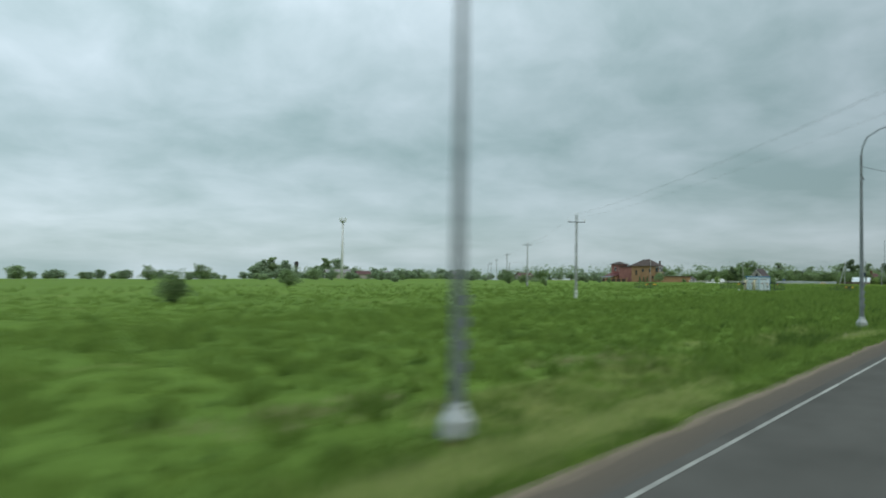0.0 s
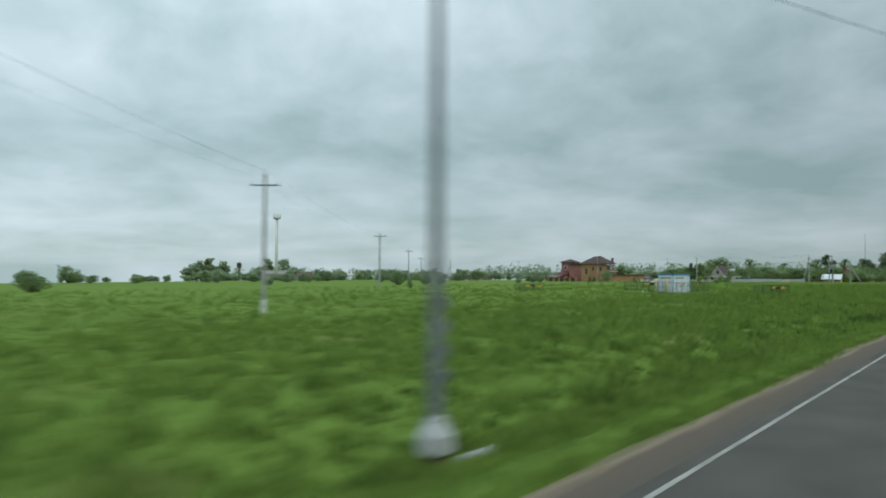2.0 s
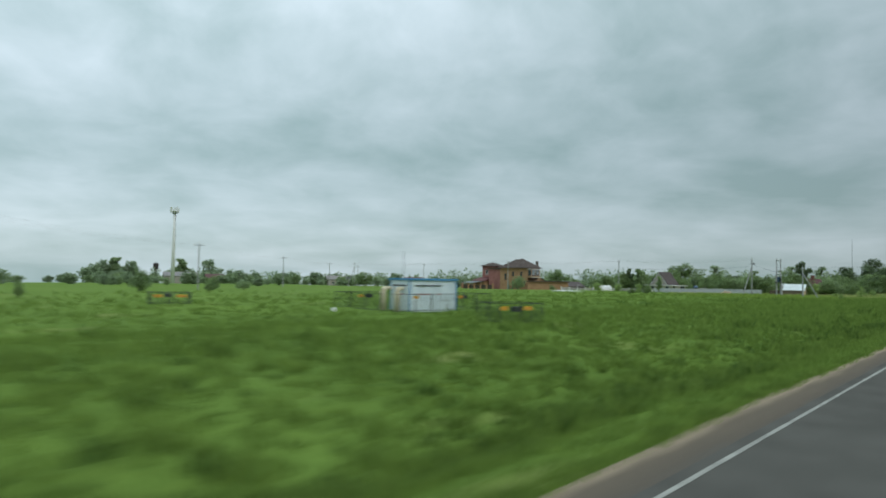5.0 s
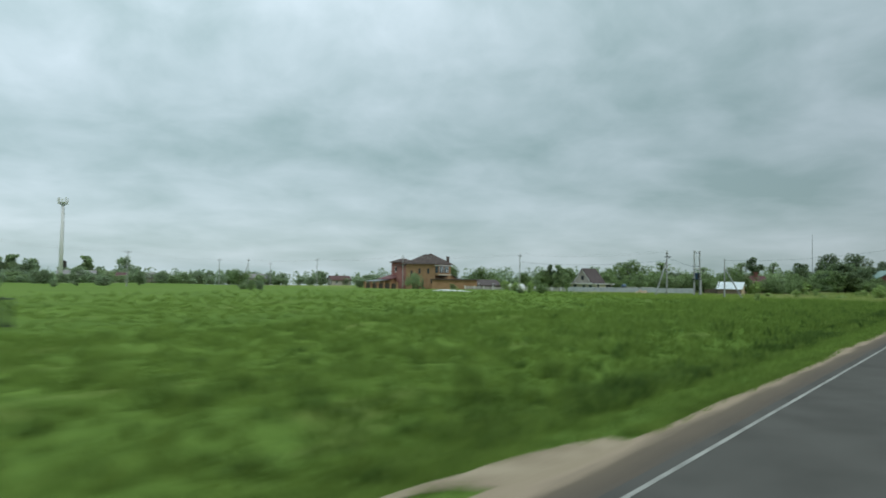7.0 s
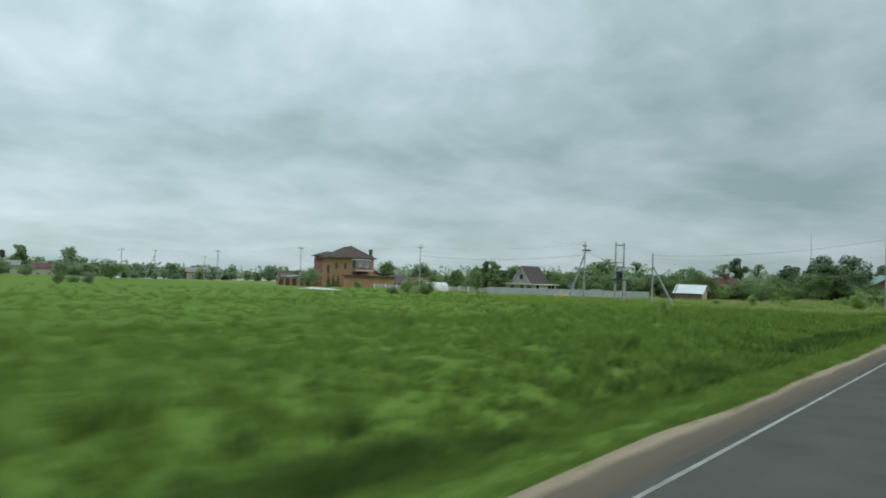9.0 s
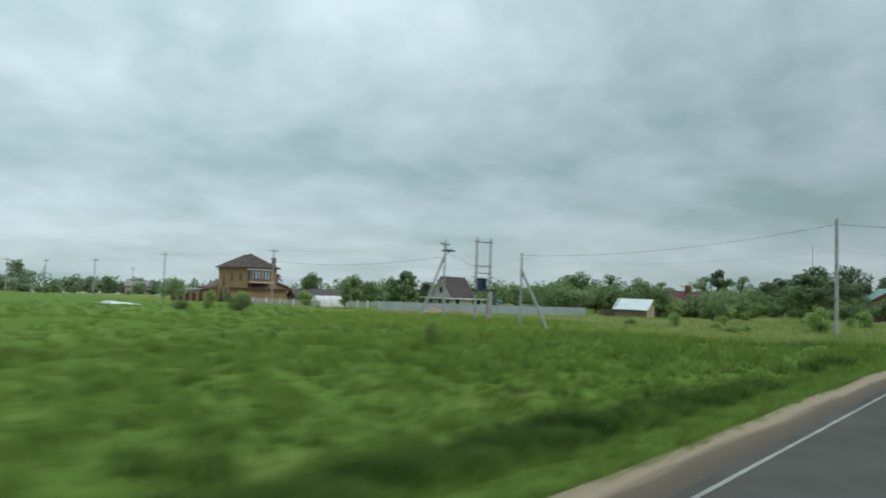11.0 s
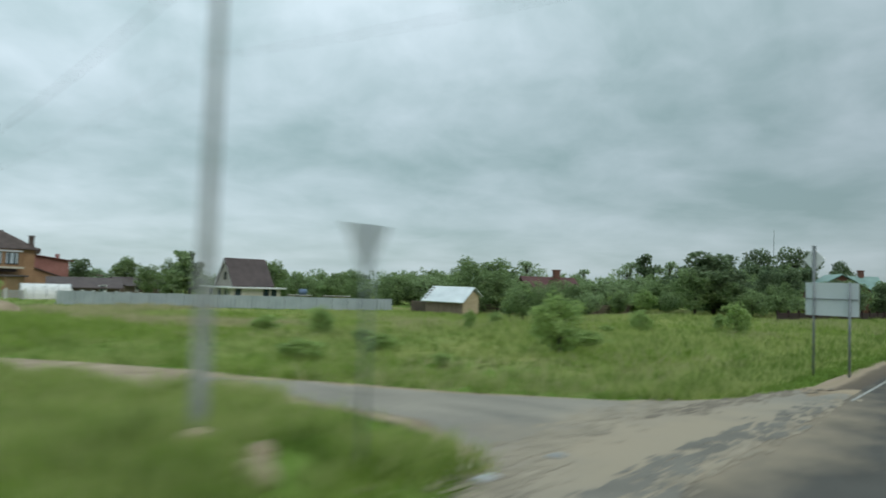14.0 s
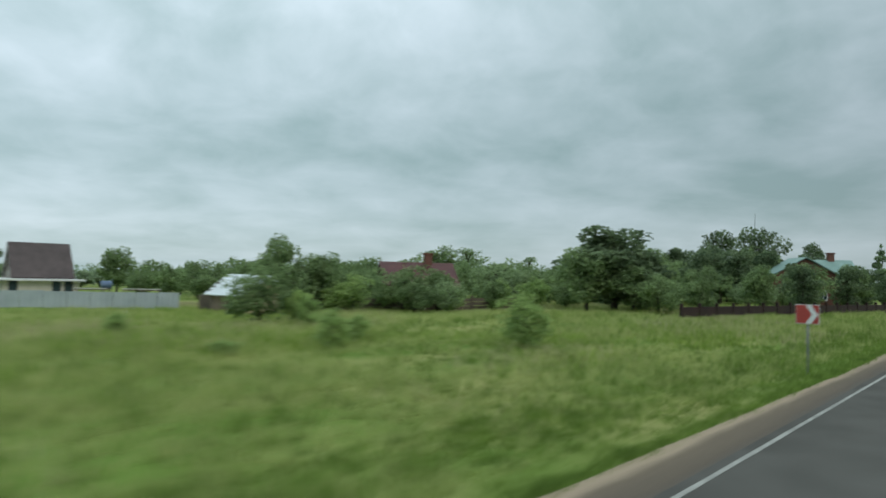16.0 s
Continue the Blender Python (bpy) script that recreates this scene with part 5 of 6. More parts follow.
def red_tower_house():
    z = on(329, 160) - 0.1
    ob = thing("brick_annex", pose(0, 0, 0), "red brick annex with a small hipped roof and stair tower", "house")
    part("wall", Shape().box(327.0, 157.0, z, 331.8, 163.5, 7.3), M_redbrick, ob)
    part("roof", hip_roof(327.0, 157.0, 331.8, 163.5, 7.25, 8.75, 0.7, 0.6), M_rooftile, ob)
    part("middle_wall", Shape().box(322.5, 147.6, z, 329.0, 157.0, 6.1), M_redbrick, ob)
    part("middle_roof", Shape().prism([(147.0, 6.1), (157.2, 6.1), (157.2, 6.4), (147.0, 7.2)], "x", 322.0, 329.4), M_rooftile, ob)
    for u in (158.5, 160.8):
        window_on(ob, "x", u, 4.2, 0.9, 1.6, 327.0, bars=0)
    part("low_wing", Shape().box(321.0, 158.0, z, 327.0, 163.2, 1.5), M_brick, ob)
    part("low_roof", Shape().prism([(320.2, 1.4), (327.0, 2.9), (327.0, 3.1), (320.2, 1.6)], "y", 157.5, 163.7), mottled("maroon_roof", (0.1, 0.03, 0.028), (0.17, 0.055, 0.05), 1, 0.6), ob)
    part("carport_roof", Shape().prism([(314.0, 0.75), (321.0, 1.3), (321.0, 1.4), (314.0, 0.85)], "y", 158.5, 164.0), M_galv, ob)
    part("rear_wing", Shape().prism([(329.0, z), (336.8, z), (336.8, 5.0), (329.0, 5.9)], "y", 152.0, 156.99), M_redbrick, ob)
    part("rear_roof", Shape().prism([(329.41, 6.0), (337.5, 4.95), (337.5, 5.15), (329.41, 6.2)], "y", 151.5, 157.2), mottled("maroon_sheet_roof", (0.1, 0.03, 0.028), (0.17, 0.055, 0.05), 1, 0.6), ob)
    part("rear_chimney", Shape().box(335.6, 155.4, 4.6, 336.2, 156.0, 6.5), M_redbrick, ob)
    for u in (158.8, 161.2, 163.6):
        part("carport_post", Shape().box(314.2, u, z, 314.4, u + 0.2, 0.8), M_redbrick, ob)
    return ob


red_tower_house()


M_darkpanel = mottled("dark_fence_sheet", (0.05, 0.04, 0.033), (0.1, 0.08, 0.062), 1.2, 0.8)


def brick_fence():
    ob = thing("brick_fence", pose(0, 0, 0), "fence of tan brick pillars with dark panels beside the brick house", "fence")
    for k in range(6):
        y = 149.0 + 2.6 * k
        x = 314.0 - 0.25 * k
        z = on(x, y)
        part("pillar", Shape().box(x - 0.25, y - 0.25, z - 0.2, x + 0.25, y + 0.25, z + 2.3).box(x - 0.32, y - 0.32, z + 2.3, x + 0.32, y + 0.32, z + 2.42), M_brick, ob)
        if k < 5:
            part("panel", Shape().box(x - 0.06, y + 0.25, z, x + 0.06, y + 2.35, z + 1.9), M_darkpanel, ob)
    return ob


brick_fence()
for k, (x, y) in enumerate(((315.2, 138.5), (315.2, 140.4), (315.2, 142.3))):
    plant("spruce", x - 1.0, y, h=3.8, wide=0.95, group="clipped conifers by the brick house")

# ---- the gabled house, fences, shed, greenhouse ----
M_plaster = mottled("pale_plaster", (0.46, 0.43, 0.36), (0.62, 0.585, 0.5), 0.6, 0.9)
M_boards = mottled("grey_boards", (0.3, 0.28, 0.24), (0.44, 0.41, 0.36), 0.7, 0.85, stretch=(4, 4, 0.5))
M_greyboards = mottled("weathered_grey_boards", (0.3, 0.3, 0.295), (0.45, 0.445, 0.435), 0.7, 0.85)
M_brownroof = mottled("brown_metal_roof", (0.062, 0.045, 0.043), (0.1, 0.075, 0.071), 0.8, 0.6, bump=0.2)
M_fence = mottled("grey_corrugated_steel", (0.34, 0.385, 0.41), (0.44, 0.485, 0.505), 0.7, 0.5, 0.2)
M_zinc = mottled("zinc_sheet", (0.55, 0.59, 0.6), (0.74, 0.78, 0.79), 0.6, 0.4, 0.2)
M_timber = mottled("fresh_timber", (0.4, 0.31, 0.19), (0.54, 0.43, 0.29), 0.9, 0.8, stretch=(1, 1, 6))
M_darkwood = mottled("weathered_wood", (0.09, 0.07, 0.055), (0.17, 0.135, 0.1), 0.9, 0.85)


def gable_house():
    ob = thing("gable_house", pose(341.0, 95.7, 0, 0, 0, -10), "small house with a steep brown roof and pale lower walls", "house")
    z = on(341, 95) - 0.1
    part("gable_wall", Shape().prism([(-3.3, 1.47), (3.3, 1.47), (0, 5.62)], "x", -3.2, 3.1), M_boards, ob)
    for a in (-3.55, 3.55):
        part("roof", Shape().prism([(a, 1.42), (0, 5.66), (0, 5.9), (a * 1.03, 1.6)], "x", -3.5, 3.4), M_brownroof, ob)
    part("bargeboard", Shape().prism([(-3.5, 1.5), (0, 5.62), (3.5, 1.5), (3.3, 1.5), (0, 5.4), (-3.3, 1.5)], "x", -3.49, -3.42), M_white, ob)
    part("ground_floor", Shape().box(-4.6, -5.8, z, 3.4, 4.0, 1.22), M_plaster, ob)
    part("porch_roof", Shape().box(-5.6, -6.5, 1.222, 4.0, 4.7, 1.43), M_white, ob, "white edge of the flat porch roof")
    window_on(ob, "x", -0.45, 2.6, 0.8, 1.0, -3.2, M_brownroof, bars=1)
    for u in (-4.6, -2.2, 1.0):
        window_on(ob, "x", u, 0.0, 1.2, 1.05, -4.6, bars=1)
    for u in (-3.9, 0.6, 1.9):
        window_on(ob, "y", u, 0.0, 0.75, 1.1, -5.8, M_darksteel, bars=0)
    return ob


gable_house()


def steel_fence(a, b, h, label):
    """Corrugated sheets side by side on rails and posts."""
    a, b = Vector((*a, 0)), Vector((*b, 0))
    L = (b - a).length
    ob = thing("steel_fence", Matrix.Translation(a) @ Matrix.Rotation(math.atan2(b.y - a.y, b.x - a.x), 4, "Z"), label, "fence")
    n = round(L / 2.0)
    w = L / n
    prof = []
    steps = 16
    for i in range(steps + 1):
        prof.append((w * i / steps * 0.985, 0.022 if (i // 2) % 2 else -0.022))
    v = [(x, y, zz) for zz in (0, h) for x, y in prof]
    k = steps + 1
    me = Shape().add(v, [(i, i + 1, k + i + 1, k + i) for i in range(steps)]).mesh("panel", M_fence)
    rng = random.Random(8)
    for i in range(n):
        p = a.lerp(b, (i + 0.5) / n)
        z = on(p.x, p.y)
        part("panel", me, M_fence, ob, at=pose(w * i, 0, z + 0.05 + rng.uniform(-0.03, 0.03)))
        part("post", Shape().box(w * i - 0.03, 0.03, z - 0.3, w * i + 0.03, 0.09, z + h), M_darksteel, ob)
    for b2 in (0.4, h - 0.35):
        z0, z1 = on(a.x, a.y), on(b.x, b.y)
        part("rail", Shape().beam((0, 0.05, z0 + b2), (L, 0.05, z1 + b2), 0.05), M_darksteel, ob)
    return ob


steel_fence((309.3, 86.0), (342.8, 64.6), 1.58, "long grey corrugated steel fence along the gardens")


def paling(name, a, b, h, gap, mat, postmat, label, rails=2):
    """Posts with horizontal boards."""
    a, b = Vector((*a, 0)), Vector((*b, 0))
    L = (b - a).length
    ob = thing(name, Matrix.Translation(a) @ Matrix.Rotation(math.atan2(b.y - a.y, b.x - a.x), 4, "Z"), label, "fence")
    n = max(2, round(L / gap))
    for i in range(n + 1):
        p = a.lerp(b, i / n)
        z = on(p.x, p.y)
        part("post", Shape().box(L * i / n - 0.11, -0.11, z - 0.3, L * i / n + 0.11, 0.11, z + h + 0.15), postmat, ob)
        if i < n:
            for j in range(rails):
                z0 = z + 0.15 + (h - 0.2) * j / rails
                part("board", Shape().box(L * i / n + 0.1, -0.04, z0, L * (i + 1) / n - 0.1, 0.04, z0 + (h - 0.25) / rails - 0.04), mat, ob)
    return ob


paling("board_fence", (303.8, 114.5), (312.6, 105.0), 1.3, 2.5, M_greyboards, M_white, "grey board fence with white concrete posts", 4)
paling("board_fence", (318.0, 103.4), (320.5, 88.5), 1.3, 2.5, M_greyboards, M_white, "grey board fence with white concrete posts beside the greenhouse", 4)
paling("dark_fence", (344.5, 62.5), (375, 44), 1.5, 2.6, M_darkwood, M_darkwood, "dark weathered board fence below garden trees", 3)
M_maroon = mottled("maroon_sheet", (0.026, 0.015, 0.015), (0.043, 0.022, 0.021), 0.8, 0.6)
paling("maroon_fence", (364, 22.5), (430, 10.0), 1.15, 2.8, M_maroon, M_maroon, "dark maroon sheet fence in front of gardens", 1)


M_frontwood = mottled("sawn_boards", (0.2, 0.15, 0.11), (0.33, 0.255, 0.19), 0.9, 0.85, stretch=(1, 4, 0.6))


def shed():
    z = on(344, 55) - 0.1
    ob = thing("shed", pose(0, 0, 0), "small timber shed with a pale zinc roof", "shed")
    part("wall", Shape().prism([(342.5, z), (345.6, z), (345.6, 1.5), (344.3, 2.35), (342.5, 0.85)], "y", 52.4, 58.4), M_timber, ob)
    part("roof", Shape().prism([(342.0, 0.62), (344.3, 2.5), (344.3, 2.62), (341.95, 0.72)], "y", 52.0, 58.8), M_zinc, ob, "pale zinc sheet roof")
    part("back_roof", Shape().prism([(344.3, 2.5), (346.0, 1.4), (346.0, 1.5), (344.3, 2.62)], "y", 52.0, 58.8), M_zinc, ob)
    for k in range(16):
        v = 52.5 + 0.364 * k
        part("front_board", Shape().box(342.44 + 0.012 * (k % 3), v, z, 342.495, v + 0.34, 0.8 - 0.02 * (k % 2)), M_frontwood, ob, "brown front board")
    for k in range(5):
        u = 342.3 + 0.4 * k
        b = 0.62 + (u - 342.0) * 1.88 / 2.3
        part("roof_weight", Shape().box(u, 58.25, b + 0.08, u + 0.22, 58.55, b + 0.3), M_darkwood, ob, "dark block weighing down the roof sheet")
    part("lean_to", Shape().box(343.0, 58.42, z, 345.0, 61.4, 0.55), M_darkwood, ob)
    return ob


shed()


def greenhouse():
    x, y = 315.6, 106.2
    z = on(x, y)
    ob = thing("greenhouse", pose(x, y, z, 0, 0, -15), "arched white polycarbonate greenhouse beside the board fence", "greenhouse")
    n = 12
    arc = [(1.6 * math.cos(math.pi * i / n), 2.15 * math.sin(math.pi * i / n) ** 0.8) for i in range(n + 1)]
    s = Shape()
    v = [(x2, yy, zz) for x2 in (-3.1, 3.1) for yy, zz in arc]
    s.add(v, [(i, i + 1, n + 2 + i, n + 1 + i) for i in range(n)] + [tuple(range(n + 1)), tuple(range(2 * n + 1, n, -1))])
    part("cover", s, M_white, ob, "white translucent cover", smooth=False)
    for k in range(5):
        u = -3.1 + 1.55 * k
        part("hoop", Shape().tube([(u, yy * 1.015, zz * 1.015) for yy, zz in arc], [0.035] * (n + 1), 5), M_galv, ob)
    return ob


greenhouse()


def heap(name, x, y, w, d, h, mat, label, category, seed, turn=0):
    """An uneven heap."""
    n, m = 22, 7
    wv = Waves(seed, 1.0, 5.0, 16)
    v = [(0, 0, h)]
    f = []
    for j in range(1, m + 1):
        r = j / m
        for i in range(n):
            a = 2 * math.pi * i / n
            e = 1 + 0.15 * float(wv(math.cos(a) * 2, math.sin(a) * 2))
            v.append((w / 2 * r * e * math.cos(a), d / 2 * r * e * math.sin(a), h * (1 - r ** 1.5) * (1 + 0.25 * float(wv(3 * r * math.cos(a), 3 * r * math.sin(a)))) - 0.06 * (j == m)))
    f += [(0, 1 + i, 1 + (i + 1) % n) for i in range(n)]
    for j in range(m - 1):
        f += [(1 + j * n + i, 1 + (j + 1) * n + i, 1 + (j + 1) * n + (i + 1) % n, 1 + j * n + (i + 1) % n) for i in range(n)]
    ob = single(name, Shape().add(v, f), mat, label, category, smooth=True)
    ob.matrix_basis = pose(x, y, on(x, y), 0, 0, turn)
    return ob


heap("mound", 294.6, 60.1, 5.0, 3.2, 0.95, M_dirt, "low mound of pale sand in the grass", "mound", 31)
heap("white_sheeting", 267.2, 91.4, 11.0, 3.0, 0.26, M_white, "crumpled white plastic sheeting lying in the grass", "sheeting", 32, -75)


def village_house(name, x, y, w, d, eave, top, turn, wall, roof, label, chimney=False):
    z = on(x, y)
    ob = thing(name, pose(x, y, z, 0, 0, turn), label, "house", "village houses")
    part("wall", Shape().prism([(-d / 2, -0.3), (d / 2, -0.3), (d / 2, eave), (0, top - 0.15), (-d / 2, eave)], "x", -w / 2, w / 2), wall, ob)
    for s in (-1, 1):
        part("roof", Shape().prism([(s * (d / 2 + 0.5), eave - 0.35), (0, top), (0, top + 0.15), (s * (d / 2 + 0.5), eave - 0.2)], "x", -w / 2 - 0.5, w / 2 + 0.5), roof, ob)
    if chimney:
        part("chimney", Shape().box(w * 0.12, -0.4, top - 1.0, w * 0.12 + 0.9, 0.4, top + 1.1).box(w * 0.12 - 0.1, -0.5, top + 1.1, w * 0.12 + 1.0, 0.5, top + 1.3), M_oldbrick, ob)
    for u in (-w / 4, w / 4):
        window_on(ob, "y", u - 0.5, 0.9, 1.0, 1.2, -d / 2, bars=1)
        window_on(ob, "x", u * d / w - 0.45, 0.9, 0.9, 1.2, -w / 2, bars=1)
    return ob


M_greenroof = mottled("green_metal_roof", (0.17, 0.27, 0.24), (0.24, 0.35, 0.31), 0.8, 0.45, 0.1)
M_oldbrick = mottled("dark_brick", (0.12, 0.055, 0.042), (0.19, 0.09, 0.065), 0.7, 0.85, bump=0.4, fine=9)
M_redroof = mottled("dark_red_metal_roof", (0.07, 0.026, 0.024), (0.12, 0.042, 0.038), 0.8, 0.5)
M_slate = mottled("grey_slate_sheet", (0.2, 0.19, 0.19), (0.32, 0.3, 0.29), 0.8, 0.8)
village_house("village_house", 427, 28.5, 8, 10, 4.4, 7.2, 30, M_oldbrick, M_greenroof, "brick house with a pale green metal roof among trees")
village_house("village_house", 431.0, 26.0, 8, 8, 4.2, 7.0, -60, M_oldbrick, M_greenroof, "brick house wing with a green roof and brick chimney", True)
village_house("village_house", 368.5, 56.5, 8, 6.5, 3.0, 5.4, -35, M_darkwood, M_redroof, "dark wooden house with a dark red roof among trees", True)
village_house("village_house", 429.2, 80.7, 8, 7, 3.0, 5.7, 25, M_boards, M_zinc, "small house with a pale sheet roof among garden trees")
village_house("village_house", 330, 128, 11, 7, 1.9, 3.3, -20, M_darkwood, M_brownroof, "low dark house with a brown roof behind the fences")
village_house("village_house", 352, 153.5, 18, 6, 2.2, 3.7, 32, M_darkwood, M_brownroof, "low brown house with a dark roof behind trees")
for k, (x, y, w, tp) in enumerate(((302, 345, 16, 2.6), (318, 338, 9, 1.8), (372, 300, 12, 2.2), (395, 262, 10, 2.0), (334, 330, 9, 1.8))):
    z = on(x, y)
    village_house("farm_building", x, y, w, 7, tp - z - 1.8, tp - z, -25, M_boards, (M_slate, M_redroof, M_slate, M_redroof, M_slate)[k], "long low farm building with a pale roof, far over the meadow")


# ---- behind the steel fence ----
def water_tank(x, y):
    z = on(x, y)
    ob = thing("water_tank", pose(x, y, z, 0, 0, -30), "small grey-blue water tank on a steel stand", "water tank")
    for u in (-0.5, 0.5):
        for v in (-0.35, 0.35):
            part("leg", Shape().beam((u, v, -0.1), (u, v, 1.3), 0.07), M_darksteel, ob)
    part("tray", Shape().box(-0.65, -0.5, 1.3, 0.65, 0.5, 1.37), M_darksteel, ob)
    tank = part("tank", Shape().tube([(-0.62, 0, 1.85), (-0.56, 0, 1.85), (0.56, 0, 1.85), (0.62, 0, 1.85)], [0.36, 0.47, 0.47, 0.36], 12), mottled("grey_blue_plastic", (0.1, 0.15, 0.24), (0.15, 0.21, 0.31), 1.5, 0.6), ob, "grey-blue plastic tank", smooth=False)
    part("lid", Shape().tube([(0, 0, 2.28), (0, 0, 2.36)], [0.16, 0.14], 10), M_darksteel, tank)
    return ob


water_tank(345.4, 86.5)


def lean_to(x, y, w, d):
    """A low flat canopy on posts with a white edge."""
    z = on(x, y)
    ob = thing("canopy", pose(x, y, z, 0, 0, -32), "low dark flat canopy with a white edge behind the fence", "canopy", "canopies behind the fence")
    h = 0.6 - z
    for u in (-w / 2 + 0.1, 0, w / 2 - 0.1):
        for v in (-d / 2 + 0.1, d / 2 - 0.1):
            part("post", Shape().beam((u, v, -0.1), (u, v, h - 0.2), 0.09), M_darkwood, ob)
    part("roof", Shape().box(-w / 2, -d / 2, h - 0.2, w / 2, d / 2, h - 0.06), M_darkwood, ob)
    part("edge", Shape().box(-w / 2 - 0.03, -d / 2 - 0.04, h - 0.08, w / 2 + 0.03, -d / 2 - 0.003, h), M_white, ob, "white edge board")
    return ob


lean_to(342.4, 83.6, 3.4, 2.4)
lean_to(347.0, 80.6, 4.0, 2.4)

# ---- road signs ----
M_signback = mottled("aluminium_sheet", (0.52, 0.58, 0.6), (0.64, 0.7, 0.71), 1.0, 0.5, 0.2)
M_signwhite = mottled("sign_white", (0.7, 0.71, 0.71), (0.8, 0.8, 0.8), 3.0, 0.5)


def board_sign():
    """A wide information board seen from behind, on two posts; a square board above one of them."""
    ob = thing("board_sign", pose(305.3, 0, 0), "grey back of a wide road sign board on two steel posts", "road sign")
    part("board", Shape().box(0, 4.83, 2.15, 0.03, 6.6, 3.38), M_signback, ob)
    part("stiffener", Shape().box(-0.04, 4.85, 2.76, -0.002, 6.58, 2.785), M_galv, ob)
    for y, top in ((6.3, 4.65), (5.12, 3.42)):
        z = on(305.3, y)
        part("post", Shape().tube([(-0.09, y, z - 0.3), (-0.09, y, top)], [0.042, 0.042], 8), M_galv, ob, smooth=True)
    part("bracket", Shape().box(-0.12, 6.24, 3.72, -0.045, 6.36, 4.76), M_galv, ob, "dark steel bracket of the upper plate")
    part("small_board", Shape().prism([(0, -0.42), (0.42, 0), (0, 0.42), (-0.42, 0)], "x", -0.02, 0.01), M_signwhite, ob, "pale diamond-shaped sign plate above", at=pose(-0.03, 6.3, 4.24, 0, 0, -20))
    return ob


board_sign()


def triangle_sign(x, y):
    z = on(x, y)
    ob = thing("give_way_sign", pose(x, y, z, 0, 0, 0), "grey back of a give-way sign on a thin post", "road sign")
    part("plate", Shape().prism([(-0.47, 3.70 - z), (0.47, 3.70 - z), (0.0, 2.88 - z)], "y", 0.0, 0.02), M_signback, ob)
    part("post", Shape().tube([(0, -0.05, -0.3), (0, -0.05, 3.7 - z)], [0.03, 0.03], 8), M_galv, ob, smooth=True)
    return ob


triangle_sign(283.46, 7.77)


def chevron_sign(x, y):
    z = on(x, y)
    ob = thing("chevron_sign", pose(x, y, z, 0, 0, -100), "red road sign with a white chevron arrow on a post", "road sign")
    part("plate", Shape().box(-0.36, -0.015, 1.6 - z, 0.36, 0.0, 2.2 - z), M_redpaint, ob)
    s = Shape()
    for sgn in (1, -1):
        v = [(-0.04, 1.9 + sgn * 0.3 - z), (0.14, 1.9 + sgn * 0.3 - z), (0.33, 1.9 - z), (0.15, 1.9 - z)]
        s.add([(u, -0.021, w) for u, w in v] + [(u, -0.0165, w) for u, w in v], [(0, 1, 2, 3), (4, 5, 6, 7), (0, 1, 5, 4), (1, 2, 6, 5), (2, 3, 7, 6), (3, 0, 4, 7)])
    part("arrow", s, M_signwhite, ob, "white chevron")
    part("rim", Shape().box(-0.38, 0.001, 1.58 - z, 0.38, 0.012, 2.22 - z), M_signwhite, ob)
    part("post", Shape().tube([(0, 0.05, -0.3), (0, 0.05, 2.2 - z)], [0.035, 0.035], 8), M_galv, ob, smooth=True)
    return ob


chevron_sign(332.3, 5.95)

# ---- grass ----
def tufts(name, seed, n, xr, yr, hgt, blades, wid, mat, label, keep, power=1.0, spread=0.16, even=0.0):
    """Clumps of bent blades over a stretch of ground, as one mesh; taller on the tussocks."""
    rs = np.random.RandomState(seed)
    x = rs.uniform(xr[0], xr[1], n)
    y = yr[0] + (yr[1] - yr[0]) * rs.uniform(0, 1, n) ** power
    ok = keep(x, y, rs.uniform(0, 1, n))
    x, y = x[ok], y[ok]
    n = len(x)
    z = height(x, y)
    grow = np.clip(0.75 + 0.45 * TUSSOCK(x, y) + 0.3 * CLUMP(x, y), 0.25, 1.9) * (1 - even) + even
    x, y, z, grow = (np.repeat(a, blades) for a in (x, y, z, grow))
    m = len(x)
    a = rs.uniform(0, 2 * np.pi, m)
    r = spread * np.sqrt(rs.uniform(0, 1, m))
    bx, by = x + r * np.cos(a), y + r * np.sin(a)
    h = hgt * rs.uniform(0.55, 1.2, m) * grow
    lean = rs.uniform(0.15, 0.9, m) * h
    w = wid * rs.uniform(0.6, 1.4, m)
    c, s = np.cos(a), np.sin(a)
    t = rs.uniform(0, 2 * np.pi, m)
    px, py = np.cos(t) * w, np.sin(t) * w
    v = np.stack([np.stack([bx - px, by - py, z - 0.08], -1), np.stack([bx + px, by + py, z - 0.08], -1), np.stack([bx + c * lean, by + s * lean, z + h], -1)], 1).reshape(-1, 3)
    return tagged(new(name, raw_mesh(name, v, np.arange(3 * m).reshape(-1, 3), mat)), label, "grass", kind="stuff")


